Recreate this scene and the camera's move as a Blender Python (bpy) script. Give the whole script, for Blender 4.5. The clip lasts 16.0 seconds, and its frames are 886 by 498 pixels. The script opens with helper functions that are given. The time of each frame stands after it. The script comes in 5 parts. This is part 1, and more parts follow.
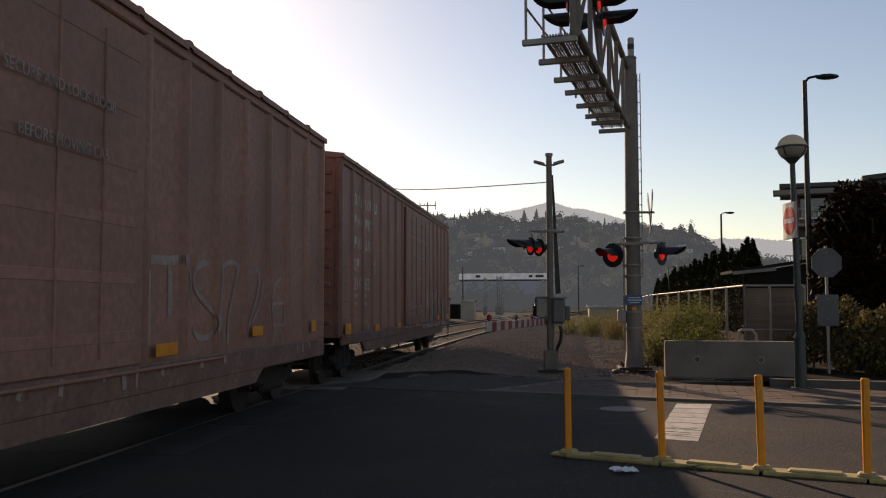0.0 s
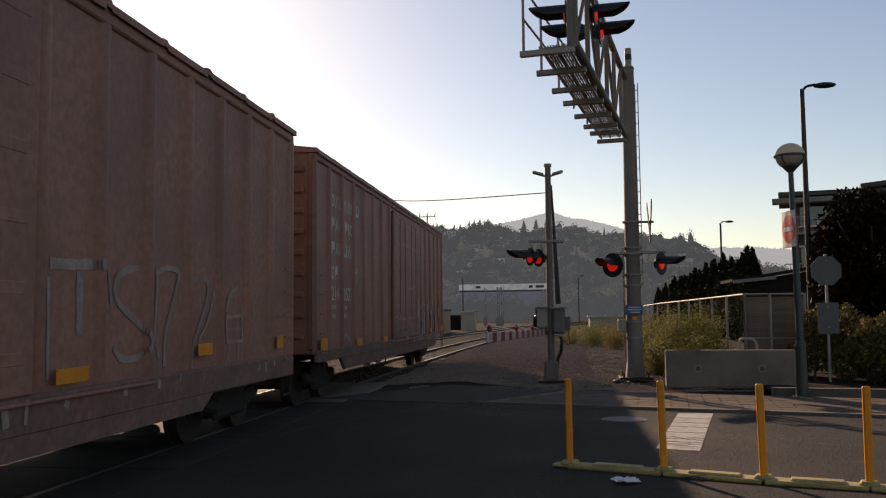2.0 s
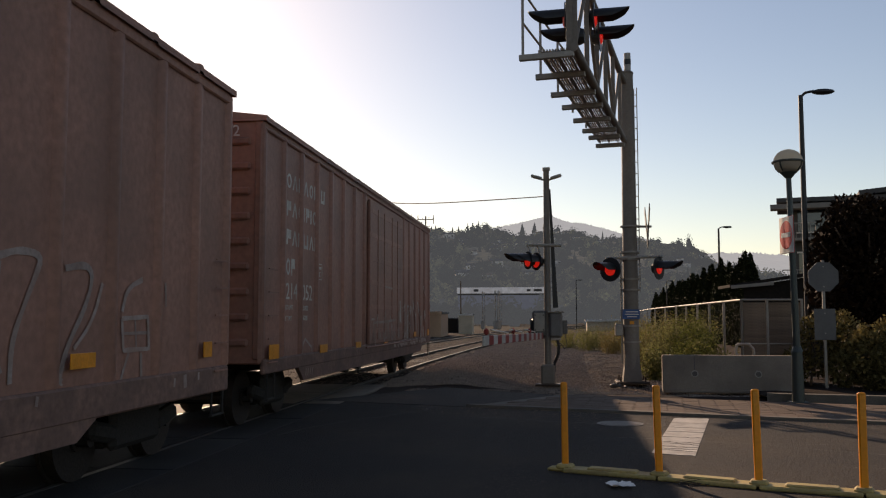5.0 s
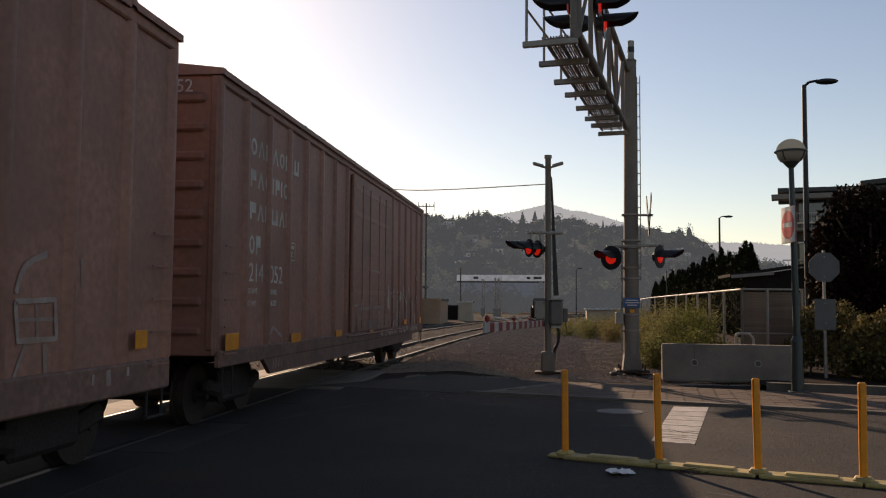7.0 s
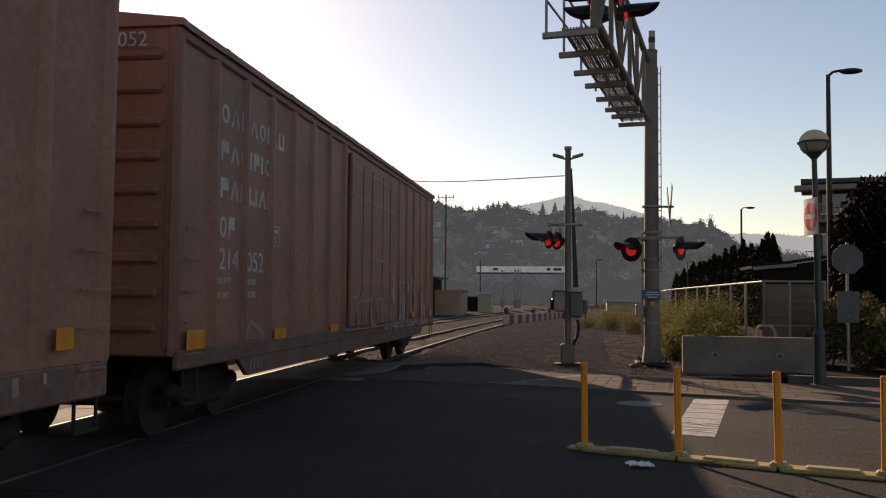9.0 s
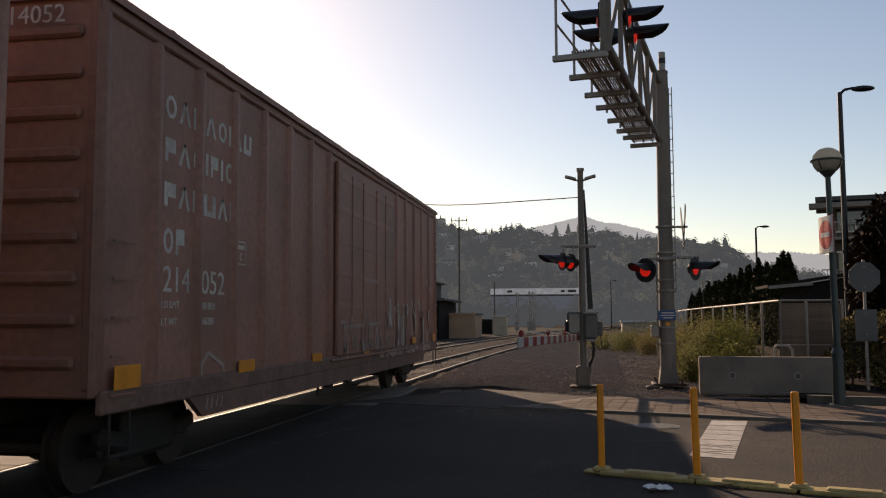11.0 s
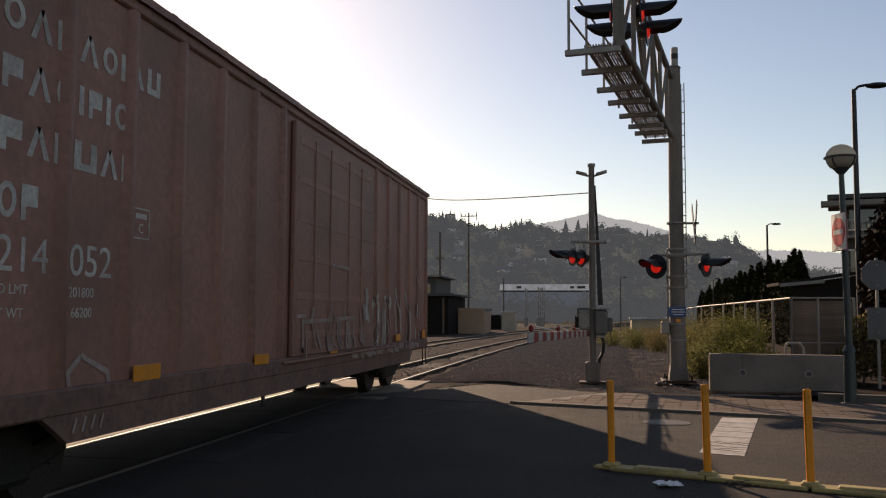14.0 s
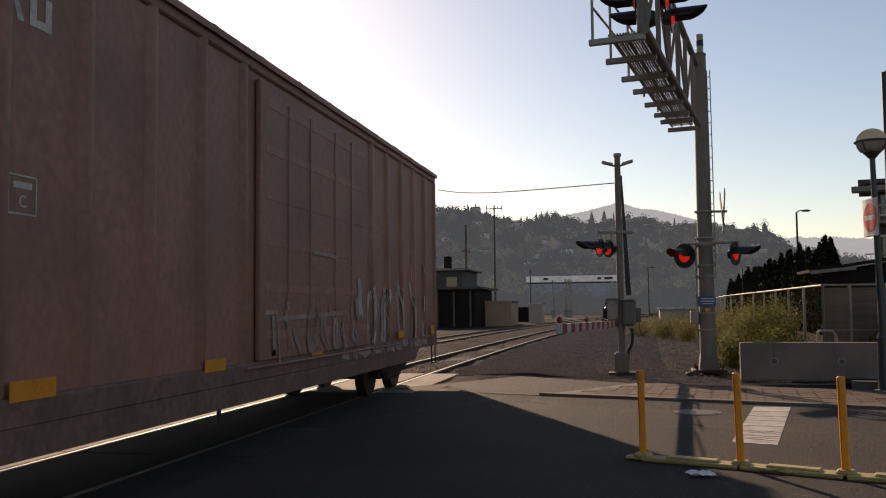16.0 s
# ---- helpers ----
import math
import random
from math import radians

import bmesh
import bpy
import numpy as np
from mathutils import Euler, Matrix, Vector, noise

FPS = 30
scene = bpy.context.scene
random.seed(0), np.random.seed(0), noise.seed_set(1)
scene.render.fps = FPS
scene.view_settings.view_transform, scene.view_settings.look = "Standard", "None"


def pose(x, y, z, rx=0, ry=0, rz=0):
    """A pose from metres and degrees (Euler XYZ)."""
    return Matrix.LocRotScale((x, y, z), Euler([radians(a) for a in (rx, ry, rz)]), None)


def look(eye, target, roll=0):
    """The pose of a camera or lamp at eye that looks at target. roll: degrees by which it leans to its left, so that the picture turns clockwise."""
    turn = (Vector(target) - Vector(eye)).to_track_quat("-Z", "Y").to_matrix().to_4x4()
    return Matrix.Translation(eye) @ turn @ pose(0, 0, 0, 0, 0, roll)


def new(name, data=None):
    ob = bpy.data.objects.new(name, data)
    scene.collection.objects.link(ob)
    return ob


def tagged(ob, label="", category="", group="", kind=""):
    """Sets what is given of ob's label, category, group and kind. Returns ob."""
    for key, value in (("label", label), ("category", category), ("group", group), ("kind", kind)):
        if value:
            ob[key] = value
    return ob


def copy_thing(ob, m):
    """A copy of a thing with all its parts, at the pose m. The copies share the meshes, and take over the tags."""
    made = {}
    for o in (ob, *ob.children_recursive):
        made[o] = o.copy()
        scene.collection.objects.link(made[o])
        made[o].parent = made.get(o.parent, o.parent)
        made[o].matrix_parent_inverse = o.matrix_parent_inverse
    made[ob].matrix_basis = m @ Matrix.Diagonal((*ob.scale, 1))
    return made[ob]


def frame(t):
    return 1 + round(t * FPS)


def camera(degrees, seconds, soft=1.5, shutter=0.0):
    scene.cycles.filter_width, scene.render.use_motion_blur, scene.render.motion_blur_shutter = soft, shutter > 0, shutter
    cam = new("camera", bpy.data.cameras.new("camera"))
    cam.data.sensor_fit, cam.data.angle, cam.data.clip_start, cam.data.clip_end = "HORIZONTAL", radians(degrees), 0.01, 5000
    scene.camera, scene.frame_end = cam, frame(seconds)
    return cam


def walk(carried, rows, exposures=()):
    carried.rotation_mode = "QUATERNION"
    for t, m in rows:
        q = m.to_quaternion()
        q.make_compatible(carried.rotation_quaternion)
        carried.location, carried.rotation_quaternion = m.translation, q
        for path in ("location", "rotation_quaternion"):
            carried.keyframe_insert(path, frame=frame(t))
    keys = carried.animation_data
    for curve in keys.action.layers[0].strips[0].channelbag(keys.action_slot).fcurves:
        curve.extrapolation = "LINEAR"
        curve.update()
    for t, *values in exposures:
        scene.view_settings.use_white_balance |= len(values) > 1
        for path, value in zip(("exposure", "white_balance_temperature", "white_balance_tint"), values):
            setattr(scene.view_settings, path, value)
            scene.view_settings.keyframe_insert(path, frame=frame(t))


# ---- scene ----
cam = camera(54.0, 16.0, 1.15)
# camera: stands at the kerb side, hand held, turning a little
ROWS = [
    (0, 0.000, 0.000, 0.000, 7.574, 3.570, 0.100),
    (0.5, 0.008, 0.017, 0.003, 7.485, 3.615, 0.347),
    (1, 0.013, 0.010, -0.003, 7.500, 3.860, 0.640),
    (1.5, 0.011, -0.000, 0.003, 7.573, 4.028, 0.748),
    (2, 0.005, -0.008, 0.003, 7.597, 4.301, 0.575),
    (2.5, -0.000, -0.020, 0.008, 7.733, 4.495, 0.437),
    (3, 0.012, -0.016, 0.004, 7.641, 4.673, 0.349),
    (3.5, 0.011, -0.016, 0.008, 7.568, 4.786, 0.172),
    (4, 0.018, -0.021, 0.004, 7.473, 4.747, 0.141),
    (6.5, 0.004, 0.004, -0.003, 7.418, 3.856, -0.218),
    (7, -0.006, -0.007, -0.005, 7.418, 3.637, -0.441),
    (7.5, -0.007, 0.001, 0.006, 7.649, 3.513, -0.773),
    (8, -0.009, -0.015, 0.009, 7.904, 3.608, -0.978),
    (8.5, -0.009, -0.023, 0.005, 8.472, 3.198, -0.883),
    (9, 0.001, -0.015, 0.004, 8.717, 3.058, -0.523),
    (11.5, 0.006, -0.030, 0.012, 9.723, 4.950, 0.210),
    (12, 0.005, -0.028, 0.009, 9.656, 5.103, 0.140),
    (12.5, -0.003, -0.019, 0.007, 9.653, 4.982, -0.050),
    (13, -0.004, -0.014, 0.001, 9.711, 4.705, -0.157),
    (13.5, -0.010, 0.003, 0.001, 9.856, 4.444, -0.189),
    (14, -0.014, -0.007, -0.002, 10.246, 4.259, -0.294),
    (14.5, -0.019, -0.021, -0.001, 10.674, 4.101, -0.294),
    (15, -0.021, -0.025, -0.001, 11.111, 3.969, -0.069),
    (15.5, -0.032, -0.038, -0.008, 11.769, 3.796, 0.316),
    (16, -0.027, -0.022, -0.008, 12.015, 3.829, 0.612)
]
walk(cam, [(t, pose(x, y, 1.67 + z, 90 + pitch, roll, yaw)) for t, x, y, z, yaw, pitch, roll in ROWS],
     [(0.0, 0.62, 7700, 21), (16.0, 0.62, 7700, 21)])

# ---- light ----
SUN_AZ, SUN_EL = 26.5, 21.0          # degrees left of the track's direction, degrees up
sun_way = Vector((-math.sin(radians(SUN_AZ)) * math.cos(radians(SUN_EL)), math.cos(radians(SUN_AZ)) * math.cos(radians(SUN_EL)), math.sin(radians(SUN_EL))))
world = bpy.data.worlds.new("sky")
scene.world = world
world.use_nodes = True
wn, wl = world.node_tree.nodes, world.node_tree.links
sky = wn.new("ShaderNodeTexSky")
sky.sky_type, sky.sun_disc = "NISHITA", False
sky.sun_elevation, sky.sun_rotation = radians(SUN_EL), radians(-SUN_AZ)
sky.air_density, sky.dust_density, sky.ozone_density = 1.03, 0.28, 1.6
wl.new(sky.outputs[0], wn["Background"].inputs[0])
wn["Background"].inputs[1].default_value = 0.077
lamp = bpy.data.lights.new("sun", "SUN")
lamp.energy, lamp.angle, lamp.color = 3.6, radians(0.6), (1.0, 0.82, 0.62)
new("sun", lamp).matrix_world = look(sun_way * 50, (0, 0, 0))

# ---- materials ----
def material(name, color, rough=0.7, metal=0.0, grain=30.0, vary=0.15, stain=1.5, stain_mix=0.25, stain_color=None, bump=0.15, spec=0.4, hard=0.2):
    """Base colour with fine grain, broad stains and a fine relief, in metres of the object's space."""
    m = bpy.data.materials.new(name)
    m.use_nodes = True
    n, l = m.node_tree.nodes, m.node_tree.links
    b = n["Principled BSDF"]
    b.inputs["Roughness"].default_value, b.inputs["Metallic"].default_value = rough, metal
    b.inputs["Specular IOR Level"].default_value = spec
    tc = n.new("ShaderNodeTexCoord")
    fine = n.new("ShaderNodeTexNoise")
    fine.inputs["Scale"].default_value, fine.inputs["Detail"].default_value = grain, 4
    broad = n.new("ShaderNodeTexNoise")
    broad.inputs["Scale"].default_value, broad.inputs["Detail"].default_value = stain, 5
    for t in (fine, broad):
        l.new(tc.outputs["Object"], t.inputs["Vector"])
    info = n.new("ShaderNodeObjectInfo")
    c = np.array(color)
    ramp = n.new("ShaderNodeValToRGB")
    ramp.color_ramp.elements[0].position, ramp.color_ramp.elements[1].position = 0.5 - hard, 0.5 + hard
    ramp.color_ramp.elements[0].color = (*np.clip(c * (1 - vary), 0, 1), 1)
    ramp.color_ramp.elements[1].color = (*np.clip(c * (1 + vary), 0, 1), 1)
    l.new(fine.outputs["Fac"], ramp.inputs["Fac"])
    mix = n.new("ShaderNodeMixRGB")
    mr = n.new("ShaderNodeMapRange")
    mr.inputs["From Min"].default_value, mr.inputs["From Max"].default_value = 0.42, 0.68
    mr.inputs["To Max"].default_value = stain_mix
    l.new(broad.outputs["Fac"], mr.inputs["Value"])
    l.new(mr.outputs[0], mix.inputs["Fac"])
    l.new(ramp.outputs[0], mix.inputs["Color1"])
    mix.inputs["Color2"].default_value = (*(stain_color if stain_color else np.clip(c * 0.45, 0, 1)), 1)
    hsv = n.new("ShaderNodeHueSaturation")
    mv = n.new("ShaderNodeMapRange")
    mv.inputs["To Min"].default_value, mv.inputs["To Max"].default_value = 1 - vary * 0.7, 1 + vary * 0.7
    l.new(info.outputs["Random"], mv.inputs["Value"])
    l.new(mv.outputs[0], hsv.inputs["Value"])
    l.new(mix.outputs[0], hsv.inputs["Color"])
    l.new(hsv.outputs[0], b.inputs["Base Color"])
    if bump:
        bp = n.new("ShaderNodeBump")
        bp.inputs["Strength"].default_value, bp.inputs["Distance"].default_value = bump, 0.02
        l.new(fine.outputs["Fac"], bp.inputs["Height"])
        l.new(bp.outputs[0], b.inputs["Normal"])
    return m


def foliage(name, color, vary=0.5, through_light=0.35):
    """Leaves: each island its own shade, with some light coming through."""
    m = bpy.data.materials.new(name)
    m.use_nodes = True
    n, l = m.node_tree.nodes, m.node_tree.links
    b = n["Principled BSDF"]
    b.inputs["Roughness"].default_value = 0.6
    b.inputs["Specular IOR Level"].default_value = 0.04
    geo = n.new("ShaderNodeNewGeometry")
    ramp = n.new("ShaderNodeValToRGB")
    c = np.array(color)
    ramp.color_ramp.elements[0].color = (*(c * (1 - vary)), 1)
    ramp.color_ramp.elements[1].color = (*np.clip(c * (1 + vary) + np.array((0.012, 0.008, 0)), 0, 1), 1)
    l.new(geo.outputs["Random Per Island"], ramp.inputs["Fac"])
    l.new(ramp.outputs[0], b.inputs["Base Color"])
    tr = n.new("ShaderNodeBsdfTranslucent")
    l.new(ramp.outputs[0], tr.inputs["Color"])
    mx = n.new("ShaderNodeMixShader")
    mx.inputs[0].default_value = through_light
    l.new(b.outputs[0], mx.inputs[1])
    l.new(tr.outputs[0], mx.inputs[2])
    l.new(mx.outputs[0], n["Material Output"].inputs["Surface"])
    return m


def glowing(name, color, strength):
    m = bpy.data.materials.new(name)
    m.use_nodes = True
    b = m.node_tree.nodes["Principled BSDF"]
    b.inputs["Base Color"].default_value = (*color, 1)
    b.inputs["Roughness"].default_value = 0.3
    b.inputs["Emission Color"].default_value = (*color, 1)
    b.inputs["Emission Strength"].default_value = strength
    return m


def distant(name, color, haze_glow, share, patch=None, scale=0.02, island=(0.5, 1.6)):
    """A far surface: its own cover, evenly mixed with a glow painted as haze."""
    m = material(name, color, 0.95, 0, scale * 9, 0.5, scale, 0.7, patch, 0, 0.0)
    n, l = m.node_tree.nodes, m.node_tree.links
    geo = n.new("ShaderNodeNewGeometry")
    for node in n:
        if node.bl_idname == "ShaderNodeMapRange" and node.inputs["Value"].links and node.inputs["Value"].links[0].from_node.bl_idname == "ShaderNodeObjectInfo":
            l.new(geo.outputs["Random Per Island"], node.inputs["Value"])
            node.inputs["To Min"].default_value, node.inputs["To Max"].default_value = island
    # emission stands in for bright air; nothing here is a lamp
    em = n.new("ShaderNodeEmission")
    em.inputs[0].default_value = (*haze_glow, 1)
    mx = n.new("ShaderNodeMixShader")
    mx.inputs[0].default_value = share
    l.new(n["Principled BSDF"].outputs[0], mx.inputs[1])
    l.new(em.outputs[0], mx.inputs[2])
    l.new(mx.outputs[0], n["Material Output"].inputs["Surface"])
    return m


M = dict(
    asphalt=material("asphalt", (0.035, 0.030, 0.027), 0.9, 0, 45, 0.45, 0.45, 0.75, (0.066, 0.049, 0.036), 0.9, 0.25, 0.09),
    concrete=material("concrete", (0.19, 0.155, 0.125), 0.85, 0, 40, 0.14, 1.6, 0.6, (0.105, 0.084, 0.067), 0.25, 0.2),
    kerb=material("kerb concrete", (0.12, 0.105, 0.088), 0.9, 0, 40, 0.15, 2, 0.4, None, 0.3),
    paver=material("paver", (0.125, 0.092, 0.072), 0.85, 0, 50, 0.2, 2, 0.4, (0.085, 0.06, 0.045), 0.3, 0.12),
    gravel=material("gravel ground", (0.048, 0.036, 0.03), 0.95, 0, 25, 0.45, 1.2, 0.5, (0.034, 0.027, 0.023), 0.8, 0.03),
    stone=material("ballast stone", (0.27, 0.21, 0.17), 0.95, 0, 60, 0.5, 3, 0.3, None, 0.3, 0.05),
    earth=material("dry earth", (0.036, 0.031, 0.026), 0.95, 0, 4, 0.4, 0.15, 0.6, (0.022, 0.023, 0.017), 0.4, 0.03),
    rail=material("rail side", (0.065, 0.046, 0.035), 0.7, 0.6, 40, 0.2),
    railtop=material("rail head", (0.17, 0.16, 0.15), 0.55, 0.8, 60, 0.06, 4, 0.15),
    rubber=material("crossing rubber", (0.028, 0.026, 0.025), 0.9, 0, 40, 0.25, 1.5, 0.4, (0.045, 0.04, 0.036), 0.3, 0.2),
    tie=material("tie", (0.10, 0.08, 0.065), 0.9, 0, 30, 0.3),
    boxcar=material("boxcar paint", (0.30, 0.142, 0.102), 0.6, 0, 12, 0.15, 0.9, 0.6, (0.175, 0.092, 0.07), 0.1),
    boxcar_b=material("boxcar paint faded", (0.34, 0.166, 0.118), 0.65, 0, 12, 0.17, 0.8, 0.6, (0.20, 0.108, 0.08), 0.1),
    sill_dust=material("dusty sill paint", (0.2, 0.112, 0.086), 0.8, 0, 14, 0.25, 1.4, 0.7, (0.12, 0.072, 0.056), 0.15),
    # gate white and red darkened: the backlit board's shade put into the colour
    gate_white=material("darkened gate white", (0.42, 0.40, 0.37), 0.6, 0, 25, 0.1, 3, 0.3),
    gate_red=material("darkened gate red", (0.27, 0.025, 0.02), 0.6, 0, 25, 0.1, 3, 0.3),
    leaf_green=foliage("green weed leaves", (0.085, 0.095, 0.026), 0.55, 0.45),
    under=material("underframe", (0.03, 0.026, 0.023), 0.85, 0.2, 30, 0.3),
    wheel=material("wheel steel", (0.06, 0.05, 0.045), 0.6, 0.7, 30, 0.2),
    lettering=material("lettering", (0.50, 0.47, 0.42), 0.7, 0, 25, 0.2, 3, 0.6, (0.22, 0.16, 0.13), 0),
    tag_paint=material("spray paint", (0.345, 0.27, 0.238), 0.75, 0, 20, 0.2, 2.5, 0.7, (0.25, 0.15, 0.115), 0),
    reflector=material("reflector yellow", (0.78, 0.28, 0.02), 0.4, 0, 30, 0.1, 4, 0.3),
    galv=material("galvanised steel", (0.30, 0.27, 0.235), 0.55, 0.3, 30, 0.12, 2, 0.4, (0.18, 0.16, 0.135), 0.05),
    alu=material("mast aluminium", (0.18, 0.152, 0.126), 0.7, 0.1, 20, 0.12, 1.2, 0.45, (0.10, 0.083, 0.068), 0.05),
    box_grey=material("grey case", (0.13, 0.12, 0.11), 0.6, 0.1, 30, 0.15, 3, 0.4, (0.06, 0.055, 0.05), 0.05),
    black=material("black enamel", (0.012, 0.012, 0.013), 0.45, 0, 30, 0.2, 3, 0.2, (0.03, 0.03, 0.03), 0.03),
    teal=material("dark green pole paint", (0.036, 0.048, 0.046), 0.4, 0.2, 30, 0.1, 2, 0.3, None, 0.03),
    yellow=material("yellow plastic", (0.80, 0.27, 0.01), 0.45, 0, 30, 0.06, 4, 0.35, (0.5, 0.16, 0.01), 0.04),
    yellow_base=material("faded yellow rubber", (0.40, 0.31, 0.115), 0.7, 0, 30, 0.15, 5, 0.7, (0.24, 0.18, 0.085), 0.1),
    white=material("white paint", (0.62, 0.58, 0.52), 0.6, 0, 25, 0.06, 2, 0.25, (0.45, 0.41, 0.36), 0.05),
    roadpaint=material("worn road paint", (0.43, 0.40, 0.365), 0.8, 0, 40, 0.16, 5, 0.65, (0.22, 0.20, 0.18), 0.2),
    red=material("sign red", (0.55, 0.03, 0.02), 0.4, 0, 30, 0.05, 3, 0.2, None, 0),
    blue=material("sign blue", (0.02, 0.08, 0.22), 0.4, 0, 30, 0.05, 3, 0.2, None, 0),
    signback=material("bare sign aluminium", (0.11, 0.107, 0.105), 0.6, 0.2, 30, 0.06, 3, 0.25, None, 0.02),
    slat=material("fence slats", (0.165, 0.115, 0.08), 0.8, 0, 25, 0.2, 1.2, 0.4, None, 0.1),
    wood=material("weathered wood", (0.16, 0.11, 0.075), 0.85, 0, 25, 0.25),
    wall_dark=material("dark siding", (0.022, 0.017, 0.014), 0.9, 0, 10, 0.2, 1.5, 0.25, None, 0.15, 0.1),
    wall_tan=material("tan stucco", (0.48, 0.30, 0.19), 0.9, 0, 8, 0.1, 0.4, 0.3, None, 0.1),
    wall_cream=material("cream metal", (0.50, 0.40, 0.28), 0.7, 0, 8, 0.1, 1, 0.3),
    wall_grey=material("grey siding", (0.075, 0.067, 0.061), 0.8, 0, 8, 0.15, 0.4, 0.3),
    roof=material("roof sheet", (0.07, 0.065, 0.06), 0.7, 0, 8, 0.15),
    fascia=material("fascia board", (0.24, 0.205, 0.17), 0.7, 0, 8, 0.1),
    bark=material("bark", (0.07, 0.05, 0.035), 0.9, 0, 20, 0.3, 3, 0.3, None, 0.5),
    glass_dark=material("window glass", (0.02, 0.025, 0.03), 0.08, 0, 5, 0.1, 1, 0.2, None, 0, 0.8),
    paper=material("paper litter", (0.75, 0.73, 0.70), 0.8, 0, 20, 0.06),
    iron=material("cast iron", (0.10, 0.09, 0.085), 0.6, 0.5, 60, 0.25),
    leaf_plum=foliage("plum leaves", (0.010, 0.005, 0.005), 0.5, 0.08),
    leaf_bush=foliage("bush leaves", (0.125, 0.102, 0.042), 0.6, 0.3),
    leaf_weed=foliage("weed leaves", (0.13, 0.128, 0.055), 0.5, 0.5),
    leaf_dry=foliage("dry grass", (0.15, 0.12, 0.052), 0.4, 0.4),
    leaf_cedar=foliage("cedar leaves", (0.011, 0.016, 0.007), 0.3, 0.02),
    leaf_far=foliage("far tree leaves", (0.05, 0.06, 0.035), 0.5, 0.3),
    lamp_red=glowing("lit red lens", (0.85, 0.025, 0.015), 0.24),
    lamp_dim=glowing("dim red lens", (0.35, 0.02, 0.015), 0.1),
)


# ---- building helpers ----
def thing(name, m=None, label="", category="", group="", kind=""):
    ob = tagged(new(name), label, category, group, kind)
    ob.empty_display_size = 0.2
    if m is not None:
        ob.matrix_basis = m
    return ob


def mesh_of(bm, name, mat, smooth=False):
    me = bpy.data.meshes.new(name)
    bmesh.ops.recalc_face_normals(bm, faces=bm.faces)
    bm.to_mesh(me)
    bm.free()
    for mt in mat if isinstance(mat, (list, tuple)) else (mat,):
        me.materials.append(mt)
    if smooth:
        for p in me.polygons:
            p.use_smooth = True
        me.set_sharp_from_angle(angle=radians(40))
    return me


def part(name, bm, mat, parent=None, label="", smooth=False, m=None):
    ob = new(name, mesh_of(bm, name, mat, smooth))
    if parent is not None:
        ob.parent = parent
    if m is not None:
        ob.matrix_basis = m
    return tagged(ob, label)


def raw(name, verts, faces, mat, parent=None):
    me = bpy.data.meshes.new(name)
    me.from_pydata(verts, [], faces)
    me.materials.append(mat)
    ob = new(name, me)
    if parent is not None:
        ob.parent = parent
    return ob


def box(x, y, z, sx, sy, sz, bevel=0.0, turn=None, bm=None):
    """A box about its centre, with rounded edges."""
    bm = bm or bmesh.new()
    r = bmesh.ops.create_cube(bm, size=1.0)
    vs = r["verts"]
    bmesh.ops.scale(bm, vec=(sx, sy, sz), verts=vs)
    if bevel:
        es = list({e for v in vs for e in v.link_edges})
        g = bmesh.ops.bevel(bm, geom=es, offset=bevel, segments=1, affect="EDGES", clamp_overlap=True)
        vs = list({v for f in g["faces"] for v in f.verts} | {v for v in vs if v.is_valid})
    t = Matrix.Translation((x, y, z)) @ (turn if turn is not None else Matrix())
    bmesh.ops.transform(bm, matrix=t, verts=vs)
    return bm


def rod(p, q, r, r2=None, seg=10, bm=None):
    """A round bar from p to q, capped."""
    bm = bm or bmesh.new()
    p, q = Vector(p), Vector(q)
    d = q - p
    res = bmesh.ops.create_cone(bm, cap_ends=True, segments=seg, radius1=r, radius2=r if r2 is None else r2, depth=d.length)
    t = Matrix.Translation((p + q) / 2) @ d.to_track_quat("Z", "Y").to_matrix().to_4x4()
    bmesh.ops.transform(bm, matrix=t, verts=res["verts"])
    return bm


def tube(points, r, seg=8, bm=None):
    bm = bm or bmesh.new()
    for a, b in zip(points[:-1], points[1:]):
        rod(a, b, r, None, seg, bm)
    return bm


def ball(c, r, scale=(1, 1, 1), sub=2, bm=None):
    bm = bm or bmesh.new()
    res = bmesh.ops.create_uvsphere(bm, u_segments=8 * sub, v_segments=5 * sub, radius=r)
    bmesh.ops.transform(bm, matrix=Matrix.Translation(c) @ Matrix.Diagonal((*scale, 1)), verts=res["verts"])
    return bm


def prism(outline, z0, z1, bm=None):
    """An outline of (x, y) points drawn up from z0 to z1."""
    bm = bm or bmesh.new()
    lo = [bm.verts.new((x, y, z0)) for x, y in outline]
    hi = [bm.verts.new((x, y, z1)) for x, y in outline]
    bm.faces.new(lo[::-1])
    bm.faces.new(hi)
    for i in range(len(lo)):
        j = (i + 1) % len(lo)
        bm.faces.new((lo[i], lo[j], hi[j], hi[i]))
    return bm


